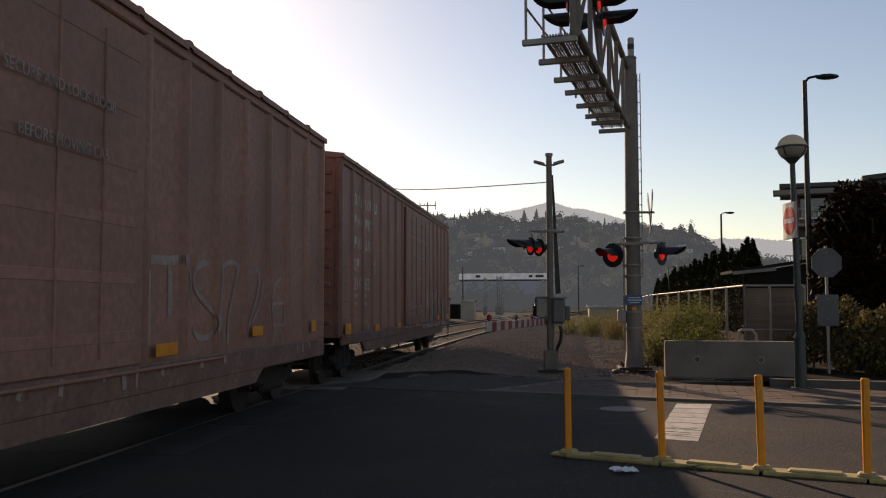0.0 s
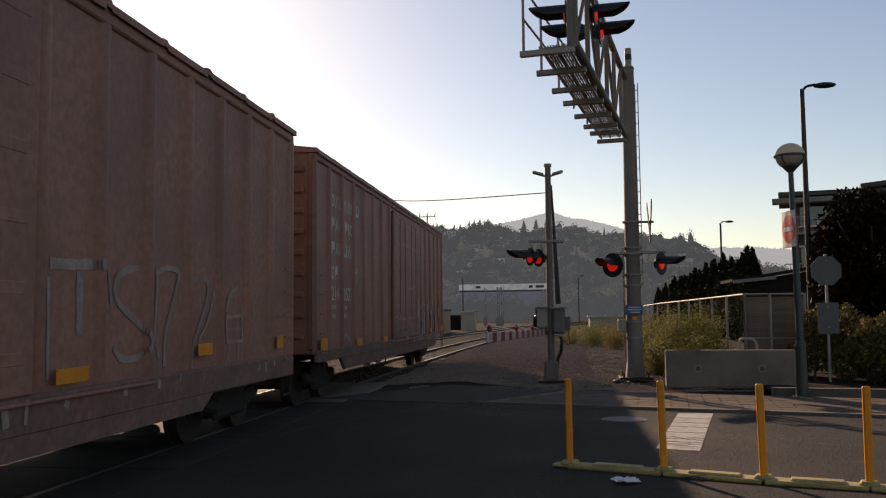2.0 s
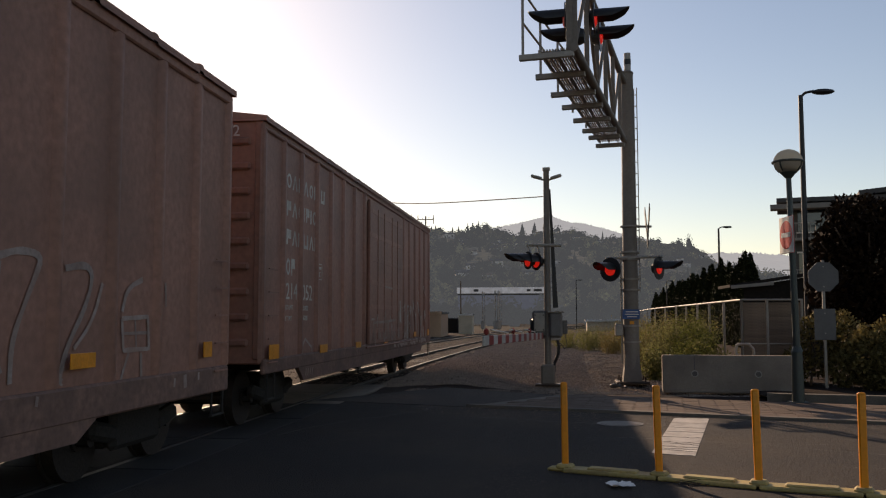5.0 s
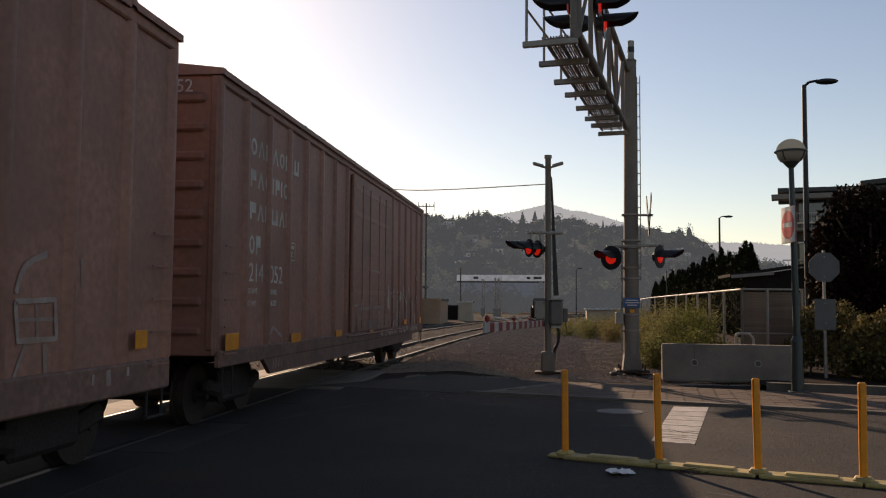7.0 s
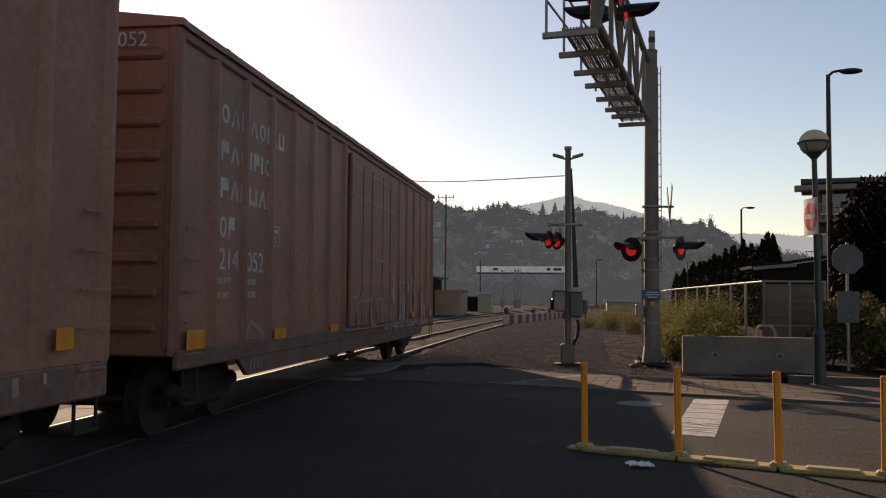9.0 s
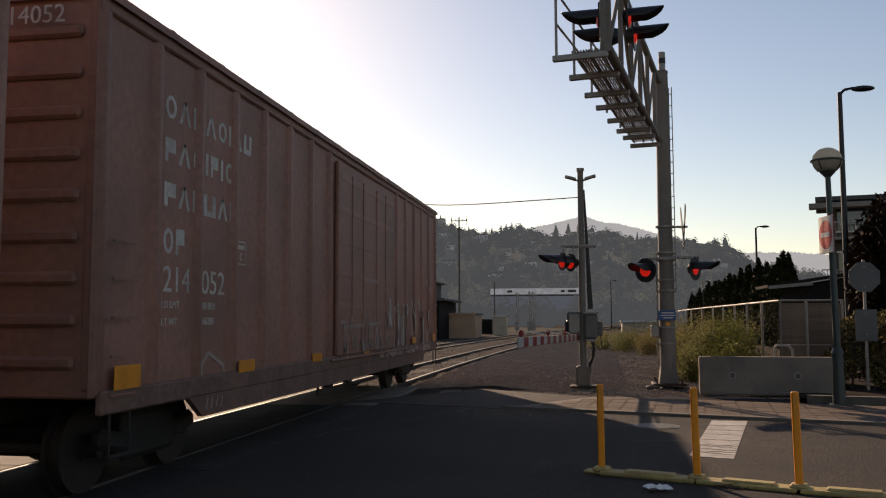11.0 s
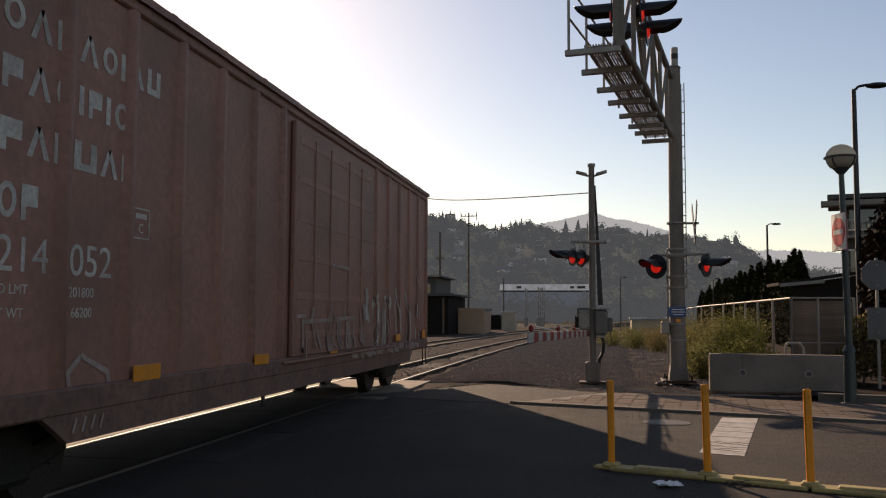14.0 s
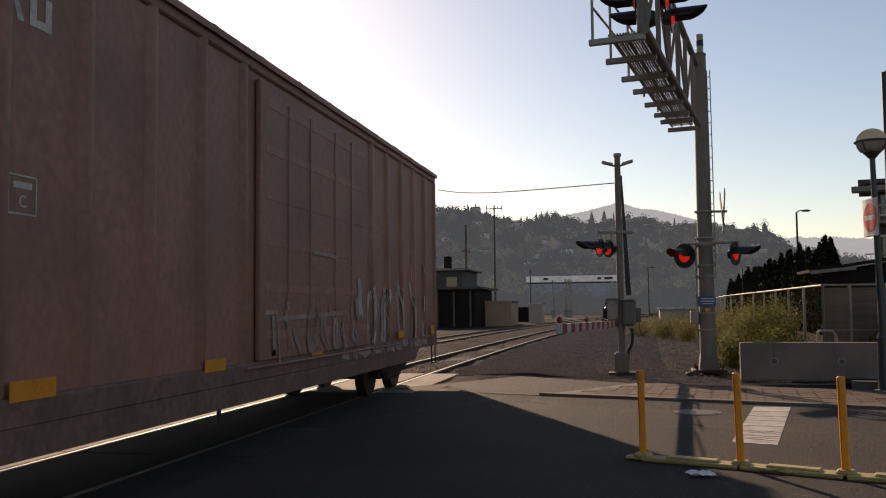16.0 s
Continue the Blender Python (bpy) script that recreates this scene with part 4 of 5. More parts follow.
glass = foliage("frosted globe", (0.72, 0.68, 0.58), 0.05, 0.6)
def half_globe(up):
    bm = ball((-0.05, 0, 4.68), 0.275, (1, 1, 0.92), 4)
    bmesh.ops.delete(bm, geom=[v for v in bm.verts if (v.co.z - 4.68) * up < -0.001], context="VERTS")
    return bm
bowl_glass = foliage("ribbed bowl glass", (0.30, 0.29, 0.26), 0.05, 0.5)
part("globe_dome", half_globe(1), glass, lamp_post, "frosted cream dome", True)
part("globe_bowl", half_globe(-1), bowl_glass, lamp_post, "grey ribbed glass bowl", True)
ring = bmesh.new()
for k in range(24):
    a, c = radians(15 * k), radians(15 * k + 15)
    rod((-0.05 + 0.29 * math.cos(a), 0.29 * math.sin(a), 4.68), (-0.05 + 0.29 * math.cos(c), 0.29 * math.sin(c), 4.68), 0.022, seg=6, bm=ring)
part("globe_ring", ring, M["teal"], lamp_post)
for k in range(4):
    a = radians(45 + 90 * k)
    part("globe_strut", tube([(-0.05 + 0.2 * math.cos(a), 0.2 * math.sin(a), 4.5), (-0.05 + 0.27 * math.cos(a), 0.27 * math.sin(a), 4.58), (-0.05 + 0.29 * math.cos(a), 0.29 * math.sin(a), 4.68)], 0.015, 6), M["teal"], lamp_post)
part("lamp_bulb", rod((-0.05, 0, 4.5), (-0.05, 0, 4.72), 0.05, seg=12), M["galv"], lamp_post)
sign = part("no_entry_sign", box(0, -0.1, 3.24, 0.60, 0.012, 0.70, 0.004), M["white"], lamp_post, "white plate with red no-entry disc", m=pose(-0.03, 0, 0, 0, 0, -80))
part("disc", rod((0, -0.107, 3.24), (0, -0.111, 3.24), 0.275, seg=40), M["red"], sign)
part("bar", box(0, -0.114, 3.24, 0.40, 0.004, 0.09), M["white"], sign)
part("sign_edge", box(0, -0.092, 3.24, 0.616, 0.006, 0.716), M["red"], sign)
part("cable_conduit", rod((0.1, 0.02, 0.1), (0.08, 0.02, 1.0), 0.018), M["galv"], lamp_post)

street = thing("street_lamp", pose(6.57, 24.0, 0.1), "tall dark street lamp with a single arm", "street lamp", "tall street lamps")
part("column", rod((0, 0, 0), (0, 0, 7.5), 0.085, 0.06, 14), M["black"], street, smooth=True)
part("arm", tube([(0, 0, 7.45), (0.12, 0, 7.57), (0.35, 0, 7.61)], 0.035), M["black"], street)
part("lamp_head", ball((0.58, 0, 7.58), 0.3, (1, 0.5, 0.26)), M["black"], street, smooth=True)
part("foot", rod((0, 0, 0), (0, 0, 0.5), 0.13, 0.1, 14), M["galv"], street)
far_lamp = copy_thing(street, pose(10.84, 60, 0.1))
for x, y, s in ((2.0, 90, 0.72), (9.2, 75, 0.62), (14.5, 110, 0.7)):
    copy_thing(far_lamp, pose(x, y, 0.0) @ Matrix.Scale(1.0, 4)).scale = (s, s, s)

stop = thing("stop_sign", pose(6.0, 20.59, 0.05), "back of a bare aluminium stop sign on a post", "stop sign")
part("post", box(0, 0.03, 1.45, 0.06, 0.05, 2.9, 0.008), M["galv"], stop)
part("sign_plate", rod((0, -0.005, 2.52), (0, 0.005, 2.52), 0.355, seg=8), M["signback"], stop, m=Matrix.Translation((0, 0, 2.52)) @ pose(0, 0, 0, 0, 22.5) @ Matrix.Translation((0, 0, -2.52)))
part("lower_plate", box(0, -0.012, 1.45, 0.46, 0.01, 0.70, 0.003), M["signback"], stop)
for z in (2.3, 2.75, 1.25, 1.7):
    part("bolt", rod((0, -0.03, z), (0, 0.0, z), 0.015, seg=6), M["galv"], stop)

manhole = thing("manhole_cover", pose(0.98, 14.03, 0.0, 0, 0, -16), "round cast iron cover set in asphalt", "manhole cover")
part("rim", rod((0, 0, 0.0), (0, 0, 0.008), 0.36, seg=36), M["iron"], manhole)
part("lid", rod((0, 0, 0.004), (0, 0, 0.012), 0.30, seg=36), M["iron"], manhole)

# worn white crosswalk bar, broken by cracks
bar = thing("crosswalk_bar", None, "worn cracked white paint bar on the asphalt", "road marking")
c0, c1, c2, c3 = [Vector((*p, 0)) for p in ((1.15, 11.07), (1.64, 10.87), (2.48, 14.91), (1.92, 14.92))]
cuts = [0.0, 0.085, 0.13, 0.165, 0.235, 0.27, 0.40, 0.55, 0.68, 0.83, 1.0]
for a, b_ in zip(cuts[:-1], cuts[1:]):
    bm = bmesh.new()
    ps = []
    for s in np.linspace(0, 1, 9):
        ps.append(c0.lerp(c3, a + 0.006 + 0.02 * noise.noise((s * 6, a * 20, 1))).lerp(c1.lerp(c2, a + 0.006 + 0.02 * noise.noise((s * 6, a * 20, 1))), s))
    for s in np.linspace(1, 0, 9):
        e = b_ - 0.004 + 0.02 * noise.noise((s * 6, b_ * 20, 1))
        ps.append(c0.lerp(c3, e).lerp(c1.lerp(c2, e), s))
    lo = [bm.verts.new((p.x, p.y, 0.001)) for p in ps]
    hi = [bm.verts.new((p.x, p.y, 0.006)) for p in ps]
    bm.faces.new(hi)
    for i in range(len(ps)):
        j = (i + 1) % len(ps)
        bm.faces.new((lo[i], lo[j], hi[j], hi[i]))
    part("paint_patch", bm, M["roadpaint"], bar)

litter = thing("paper_litter", pose(0.62, 8.87, 0.0, 0, 0, 20), "crumpled white paper lying on the road", "litter")
bm = bmesh.new()
res = bmesh.ops.create_grid(bm, x_segments=8, y_segments=6, size=0.1)
for v in bm.verts:
    v.co.x *= 1.2
    v.co.z = 0.02 + 0.05 * abs(noise.noise((v.co.x * 14, v.co.y * 14, 2)))
part("sheet", bm, M["paper"], litter)

# ---- planting, fence and buildings beyond the footway ----
def leaf_cloud(name, blobs, count, size, mat, parent=None, droop=0.2, thin=0.5):
    """A crown of many small leaves about ellipsoid clumps (x, y, z, rx, ry, rz); uneven, with gaps."""
    rng = np.random.RandomState(len(blobs) * 7 + count)
    vol = np.array([b[3] * b[4] * b[5] for b in blobs]) ** 0.8
    verts, faces = [], []
    for bi, n in zip(blobs, (count * vol / vol.sum()).astype(int)):
        d = rng.normal(size=(n, 3))
        d /= np.linalg.norm(d, axis=1)[:, None]
        r = rng.uniform(0.35, 1.0, n) ** thin * (1 + 0.22 * np.array([noise.noise(tuple(q * 2.2 + bi[0])) for q in d]))
        p = np.array(bi[:3]) + d * r[:, None] * np.array(bi[3:])
        for q in p:
            a = rng.normal(size=3)
            a /= np.linalg.norm(a)
            b = np.cross(a, rng.normal(size=3))
            b /= np.linalg.norm(b)
            s = size * rng.uniform(0.6, 1.4)
            a, b = a * s, b * s * 0.55
            k = len(verts)
            verts += [tuple(q - a), tuple(q + b - (0, 0, droop * s)), tuple(q + a), tuple(q - b - (0, 0, droop * s))]
            faces.append((k, k + 1, k + 2, k + 3))
    return tagged(raw(name, verts, faces, mat, parent), kind="stuff" if parent is None else "")


def limbs(parent, base, height, spread, n, r, seed):
    rng = random.Random(seed)
    part("trunk", rod(base, (base[0] + 0.1, base[1], base[2] + height * 0.5), r, r * 0.6, 10), M["bark"], parent)
    for k in range(n):
        a = k * 2.4 + rng.uniform(-0.4, 0.4)
        z0 = base[2] + height * rng.uniform(0.2, 0.5)
        mid = (base[0] + math.cos(a) * spread * 0.4, base[1] + math.sin(a) * spread * 0.4, z0 + height * 0.22)
        end = (base[0] + math.cos(a) * spread, base[1] + math.sin(a) * spread, z0 + height * rng.uniform(0.3, 0.5))
        bm = rod((base[0] + 0.03, base[1], z0 - 0.1), mid, r * 0.5, r * 0.32, 7)
        rod(mid, end, r * 0.32, r * 0.12, 7, bm)
        part("limb", bm, M["bark"], parent)


plum = thing("plum_tree", None, "dense dark purple-leaved plum tree behind the sign", "tree")
limbs(plum, (8.0, 23.6, 0.0), 4.6, 1.5, 8, 0.14, 3)
leaf_cloud("crown", [(8.0, 23.6, 3.1, 1.5, 1.4, 1.6), (7.15, 23.4, 2.6, 0.8, 0.9, 1.2), (7.3, 23.3, 3.6, 0.7, 0.7, 0.7), (9.4, 23.7, 2.9, 1.4, 1.3, 1.9), (7.9, 23.5, 4.1, 1.0, 1.0, 0.75), (10.6, 24.0, 2.7, 1.6, 1.3, 1.9), (7.6, 23.6, 1.5, 0.9, 1.0, 1.0), (9.2, 23.4, 1.4, 1.6, 1.2, 1.2), (7.2, 23.5, 3.5, 0.45, 0.5, 0.45)], 26000, 0.075, M["leaf_plum"], plum)

bush = thing("bush", None, "rounded olive-brown shrub in the planting bed", "bush", "shrubs of the bed")
limbs(bush, (7.0, 20.4, 0.05), 1.2, 0.6, 7, 0.04, 5)
leaf_cloud("foliage", [(6.95, 20.4, 0.8, 0.7, 0.7, 0.75), (7.7, 20.5, 0.95, 0.8, 0.7, 0.8), (6.4, 20.7, 0.5, 0.35, 0.5, 0.45), (7.4, 20.2, 0.5, 0.9, 0.6, 0.5)], 9000, 0.055, M["leaf_bush"], bush)
bush_b = thing("bush", None, "loose low shrub with pale leaf tips beside the lamp", "bush", "shrubs of the bed")
limbs(bush_b, (5.9, 21.5, 0.05), 1.4, 0.5, 6, 0.03, 6)
leaf_cloud("foliage", [(6.1, 21.6, 1.0, 0.55, 0.5, 0.8), (6.7, 21.8, 1.2, 0.5, 0.5, 0.7), (5.6, 21.6, 0.5, 0.35, 0.4, 0.5)], 2600, 0.055, M["leaf_bush"], bush_b)


def weed_clump(x, y, h, spread, n, mat, seed, label, name="weed_clump"):
    """Tall stems that fan out from one root, each with narrow leaves."""
    rng = np.random.RandomState(seed)
    verts, faces = [], []
    for k in range(n):
        a, lean, hh = rng.uniform(0, 6.28), abs(rng.normal(0, 0.28)), h * rng.uniform(0.55, 1.05)
        r0 = spread * rng.uniform(0, 0.8)
        p = np.array((x + math.cos(a) * r0 * 0.7, y + math.sin(a) * r0 * 0.7, -0.08))
        tip = p + np.array((math.cos(a) * lean * hh, math.sin(a) * lean * hh, hh))
        side = np.array((-math.sin(a), math.cos(a), 0)) * 0.008
        i = len(verts)
        verts += [tuple(p - side), tuple(p + side), tuple(tip)]
        faces.append((i, i + 1, i + 2))
        for f in np.linspace(0.12, 1.0, 16):
            q = p + (tip - p) * f
            b = rng.normal(size=3)
            b[2] = abs(b[2]) * 0.8
            b *= rng.uniform(0.06, 0.13) * (1.15 - 0.55 * f) / np.linalg.norm(b)
            w = np.cross(b, rng.normal(size=3))
            w *= 0.017 / (np.linalg.norm(w) + 1e-6)
            i = len(verts)
            verts += [tuple(q), tuple(q + b * 0.5 + w), tuple(q + b), tuple(q + b * 0.5 - w)]
            faces.append((i, i + 1, i + 2, i + 3))
    return tagged(raw(name, verts, faces, mat), label, "weeds", "weeds by the fence", "stuff")


for i, (x, y, h, s, n, mt) in enumerate(((3.2, 25.6, 1.75, 0.9, 170, "leaf_weed"), (3.75, 25.2, 1.95, 0.8, 190, "leaf_green"), (4.2, 27.0, 1.9, 0.8, 150, "leaf_weed"), (3.5, 23.4, 1.3, 0.6, 120, "leaf_green"), (2.6, 24.0, 1.1, 0.5, 80, "leaf_weed"),
                                         (3.0, 28.5, 1.8, 1.0, 150, "leaf_dry"), (4.3, 30.0, 1.9, 1.1, 150, "leaf_dry"), (3.4, 33.0, 1.7, 1.2, 140, "leaf_weed"), (4.6, 35.0, 1.8, 1.2, 120, "leaf_dry"), (4.2, 23.0, 0.9, 0.4, 50, "leaf_green"),
                                         (2.6, 42.0, 1.3, 1.1, 120, "leaf_dry"), (1.7, 46.0, 1.3, 1.3, 120, "leaf_weed"), (3.4, 46.5, 1.5, 1.5, 140, "leaf_dry"), (0.6, 49.0, 1.0, 1.3, 100, "leaf_weed"), (4.6, 50.0, 1.6, 1.4, 120, "leaf_weed"), (2.2, 52.0, 1.2, 1.6, 100, "leaf_weed"), (0.4, 58.0, 1.1, 1.6, 90, "leaf_dry"), (4.4, 40.0, 1.7, 1.2, 120, "leaf_weed"))):
    weed_clump(x, y, h, s, n, M[mt], 40 + i, "tall yellow-green weeds growing in gravel" if mt != "leaf_dry" else "tall dry straw-coloured weeds growing in gravel")

for i, (x, y, z, rx, rz, n) in enumerate(((3.3, 25.4, 0.55, 0.9, 0.85, 2600), (3.75, 25.1, 0.6, 0.8, 1.0, 2400), (4.0, 27.0, 0.7, 0.7, 1.05, 1800), (3.7, 23.5, 0.4, 0.6, 0.7, 1700), (2.7, 24.2, 0.3, 0.5, 0.6, 1100), (3.2, 29.0, 0.5, 1.1, 1.0, 2200), (4.0, 32.0, 0.6, 1.2, 1.0, 2200), (1.8, 46.0, 0.3, 1.4, 0.8, 1500), (3.6, 44.0, 0.5, 1.3, 0.9, 1500), (0.5, 50.0, 0.2, 1.2, 0.7, 1200))):
    tagged(leaf_cloud("weed_bush", [(x, y, z, rx, rx * 0.8, rz), (x + 0.4, y + 0.2, z * 0.7, rx * 0.7, rx * 0.6, rz * 0.8)], int(n * 0.7), 0.04, M["leaf_green" if i % 3 else "leaf_weed"]), "bushy green weeds rooted in gravel", "weeds", "weeds by the fence", "stuff")

# chain-link fence with slatted front bays
fence_x = lambda y: 4.62 + (y - 22.7) * 0.012 + max(0.0, y - 40) ** 2 * 0.0014
fence = thing("fence", None, "chain-link fence with brown slats and pale top rail", "fence")
def bay(x0, y0, x1, y1, slatted):
    a, b = Vector((x0, y0, 0)), Vector((x1, y1, 0))
    part("post", rod((x0, y0, -0.1), (x0, y0, 2.12), 0.035), M["galv"], fence)
    part("top_rail", rod((x0, y0, 2.1), (x1, y1, 2.1), 0.024), M["galv"], fence)
    d = b - a
    if slatted:
        part("mid_rail", rod((x0, y0, 1.0), (x1, y1, 1.0), 0.02), M["galv"], fence)
        me = mesh_of(box(0, 0, 0, 0.012, d.length - 0.06, 0.0725), "slat", M["slat"])
        for k in range(26):
            o = new("slat", me)
            o.parent = fence
            o.matrix_basis = Matrix.Translation((a + b) / 2 + Vector((0, 0, 0.17 + k * 0.073))) @ rotate_to(d) @ pose(0, 0, 0, random.uniform(-0.3, 0.3), random.uniform(-3, 3))
    else:
        verts, faces = [], []
        n = int(d.length / 0.24)
        tt = d.normalized()
        for k in range(-8, n):
            for s in (1, -1):
                p0 = (k if s > 0 else k + 8) * 0.24
                u0, u1, z0, z1 = p0, p0 + s * 8 * 0.24, 0.1, 2.08
                lo, hi = max(min(u0, u1), 0), min(max(u0, u1), d.length)
                if hi <= lo:
                    continue
                f = lambda u: z0 + (z1 - z0) * (u - u0) / (u1 - u0)
                i = len(verts)
                for u, dz in ((lo, -0.0016), (lo, 0.0016), (hi, 0.0016), (hi, -0.0016)):
                    q = a + tt * u
                    verts.append((q.x, q.y, f(u) + dz))
                faces.append((i, i + 1, i + 2, i + 3))
        tagged(raw("chain_link", verts, faces, M["under"], fence), kind="stuff")
bay(4.62, 22.7, 5.25, 22.75, True)
bay(5.25, 22.75, 6.1, 22.8, True)
for y in (22.7, 25.2, 27.7, 30.2, 33.0, 36.0, 40.0, 45.0, 51.0, 58.0, 66.0, 75.0):
    nxt = {22.7: 25.2, 25.2: 27.7, 27.7: 30.2, 30.2: 33, 33: 36, 36: 40, 40: 45, 45: 51, 51: 58, 58: 66, 66: 75, 75: 85}[y]
    bay(fence_x(y), y, fence_x(nxt), nxt, False)
part("post", rod((6.1, 22.8, 0), (6.1, 22.8, 2.12), 0.035), M["galv"], fence)
pipe = thing("pipe_frame", None, "bent pale steel pipe beside the fence corner", "pipe")
part("tube", tube([(4.25, 21.6, -0.1), (4.25, 21.6, 0.98), (4.3, 21.6, 1.02), (4.55, 21.6, 1.02), (4.65, 21.6, 0.9), (4.7, 21.6, -0.1)], 0.035), M["galv"], pipe)

# narrow cedars in a row
cedar_blobs = [(0, 0, 0.9, 0.6, 0.6, 1.1), (0, 0, 2.0, 0.6, 0.6, 1.3), (0.03, 0, 3.1, 0.52, 0.52, 1.2), (0, 0.03, 4.05, 0.33, 0.33, 0.8), (0.02, 0, 4.75, 0.13, 0.13, 0.5)]
cedar = thing("cedar", pose(10.6, 49.6, -0.1), "narrow dark green clipped cedar in a hedge row", "tree", "hedge of cedars")
part("trunk", rod((0, 0, 0), (0, 0, 3.5), 0.09, 0.03, 7), M["bark"], cedar)
leaf_cloud("crown", cedar_blobs, 9000, 0.12, M["leaf_cedar"], cedar, thin=0.12)
for k in range(1, 44):
    f = k / 43
    y = 49.6 + 100 * f ** 1.5
    c = copy_thing(cedar, pose(float(np.interp(y, (49.6, 70, 150), (10.6, 11.0, 16.4))) + random.uniform(-0.15, 0.15), y, -0.15, 0, 0, k * 77))
    s = random.uniform(0.93, 1.07) * (0.98 + 0.06 * f)
    c.scale = (s * random.uniform(0.9, 1.15), s * random.uniform(0.9, 1.15), s * random.uniform(0.94, 1.06))

def gabled(name, x0, x1, y0, y1, z1, wall, label, category="building", over=0.5, slope=0.3, thick=0.18, fascia="fascia"):
    h = thing(name, None, label, category)
    part("wall", box((x0 + x1) / 2, (y0 + y1) / 2, z1 / 2 - 0.1, x1 - x0, y1 - y0, z1 + 0.2, 0.01), M[wall], h)
    part("roof", box((x0 + x1) / 2, (y0 + y1) / 2, z1 + thick / 2 + 0.02, x1 - x0 + 2 * over, y1 - y0 + 2 * over, thick, 0.01, pose(0, 0, 0, 0, -slope)), M["roof"], h)
    part("fascia", box((x0 + x1) / 2, y0 - over - 0.03, z1 + thick / 2 + 0.02, x1 - x0 + 2 * over, 0.05, thick + 0.05, 0.004, pose(0, 0, 0, 0, -slope)), M[fascia], h)
    return h
shed = thing("shed", None, "low dark shed with a pale sloping roof edge", "building")
bm = bmesh.new()
sv = [bm.verts.new((x, y, z)) for y, back in ((36.35, 0), (38.3, 0.55)) for x, z in ((7.5 + back, -0.2), (14.6, -0.2), (14.6, 3.95), (7.5 + back, 2.88))]
for f in ((0, 1, 2, 3), (7, 6, 5, 4), (0, 4, 5, 1), (1, 5, 6, 2), (2, 6, 7, 3), (3, 7, 4, 0)):
    bm.faces.new([sv[i] for i in f])
part("wall", bm, M["wall_dark"], shed)
part("roof", box(10.85, 37.3, 3.50, 8.0, 2.6, 0.12, 0.01, pose(0, 0, 0, 0, -8.6)), M["wall_dark"], shed)
part("fascia_board", box(7.75, 35.96, 2.93, 1.65, 0.05, 0.13, 0.004, pose(0, 0, 0, 0, -5.0)), M["fascia"], shed, "pale fascia board")
part("door", box(9.0, 36.57, 1.1, 0.9, 0.05, 2.1), M["wall_grey"], shed)

house = thing("apartment_building", None, "grey flat-roofed building of three storeys with balconies", "building")
HX, HY = 14.1, 54.0
house.matrix_basis = pose(HX, HY, 0, 0, 0, -14) @ pose(-HX, -HY, 0)
part("wall", box(HX + 9, HY + 2.5, 4.1, 18, 5, 8.4, 0.02), M["wall_grey"], house)
part("roof", box(HX + 9.1, HY + 2.2, 8.45, 20, 6.6, 0.26, 0.02, pose(0, 0, 0, 0, 0.5)), M["roof"], house)
part("roof_edge", box(HX + 0.4, HY - 0.9, 8.12, 3.3, 0.9, 0.3, 0.02), M["fascia"], house)
part("upper_roof", box(HX + 10.5, HY + 2, 9.35, 14, 6.5, 0.3, 0.02, pose(0, 0, 0, 0, -5)), M["roof"], house)
part("upper_wall", box(HX + 11.5, HY + 2.5, 8.8, 11, 4, 1.2, 0.02), M["wall_grey"], house)
for st in range(3):
    z = 0.6 + st * 2.75
    slab = part("balcony", box(HX + 0.4, HY - 0.6, z + 0.1, 2.2, 1.1, 0.16, 0.01), M["fascia"], house)
    part("balcony_rail", box(HX + 0.4, HY - 1.12, z + 1.05, 2.2, 0.05, 0.06), M["galv"], slab)
    for k in range(9):
        part("baluster", box(HX - 0.65 + k * 0.26, HY - 1.12, z + 0.6, 0.03, 0.03, 0.9), M["galv"], slab)
    for k in range(4):
        w = part("window", box(HX + 1.0 + k * 4.0, HY - 0.02, z + 1.35, 1.5, 0.06, 1.5), M["glass_dark"], house)
        part("window_frame", box(HX + 1.0 + k * 4.0, HY - 0.05, z + 2.14, 1.7, 0.08, 0.1), M["white"], w)
        part("window_sill", box(HX + 1.0 + k * 4.0, HY - 0.08, z + 0.56, 1.7, 0.14, 0.08), M["white"], w)
    part("corner_window", box(HX - 0.02, HY + 2.6, z + 1.4, 0.06, 1.3, 1.5), M["glass_dark"], house)
    part("meter_box", box(HX - 0.06, HY + 0.3, z + 0.9, 0.14, 0.4, 0.6, 0.02), M["white"], house)

# ---- the valley: yards, poles, houses, hills ----
dark_shed = gabled("rail_shed", -24.0, -12.4, 71.0, 80.0, 3.1, "wall_dark", "dark flat-roofed railway shed beside the tracks", fascia="roof")
for k in range(4):
    part("post", box(-12.8 - k * 1.4, 70.9, 1.5, 0.14, 0.14, 3.0), M["wood"], dark_shed)
upper = gabled("freight_office", -27, -16.7, 88.0, 97.0, 5.4, "wall_grey", "grey two-storey yard building behind the shed", fascia="fascia")
for k in range(3):
    part("window", box(-17.8 - k * 2.2, 87.96, 4.2, 1.1, 0.06, 1.1), M["glass_dark"], upper)
part("chimney", box(-18.6, 90, 6.2, 0.7, 0.7, 1.6), M["wall_dark"], upper)
tan_house = gabled("tan_building", -12.7, -10.1, 76.0, 81.0, 1.95, "wall_tan", "small tan flat-roofed yard building", over=0.1, fascia="wall_tan")
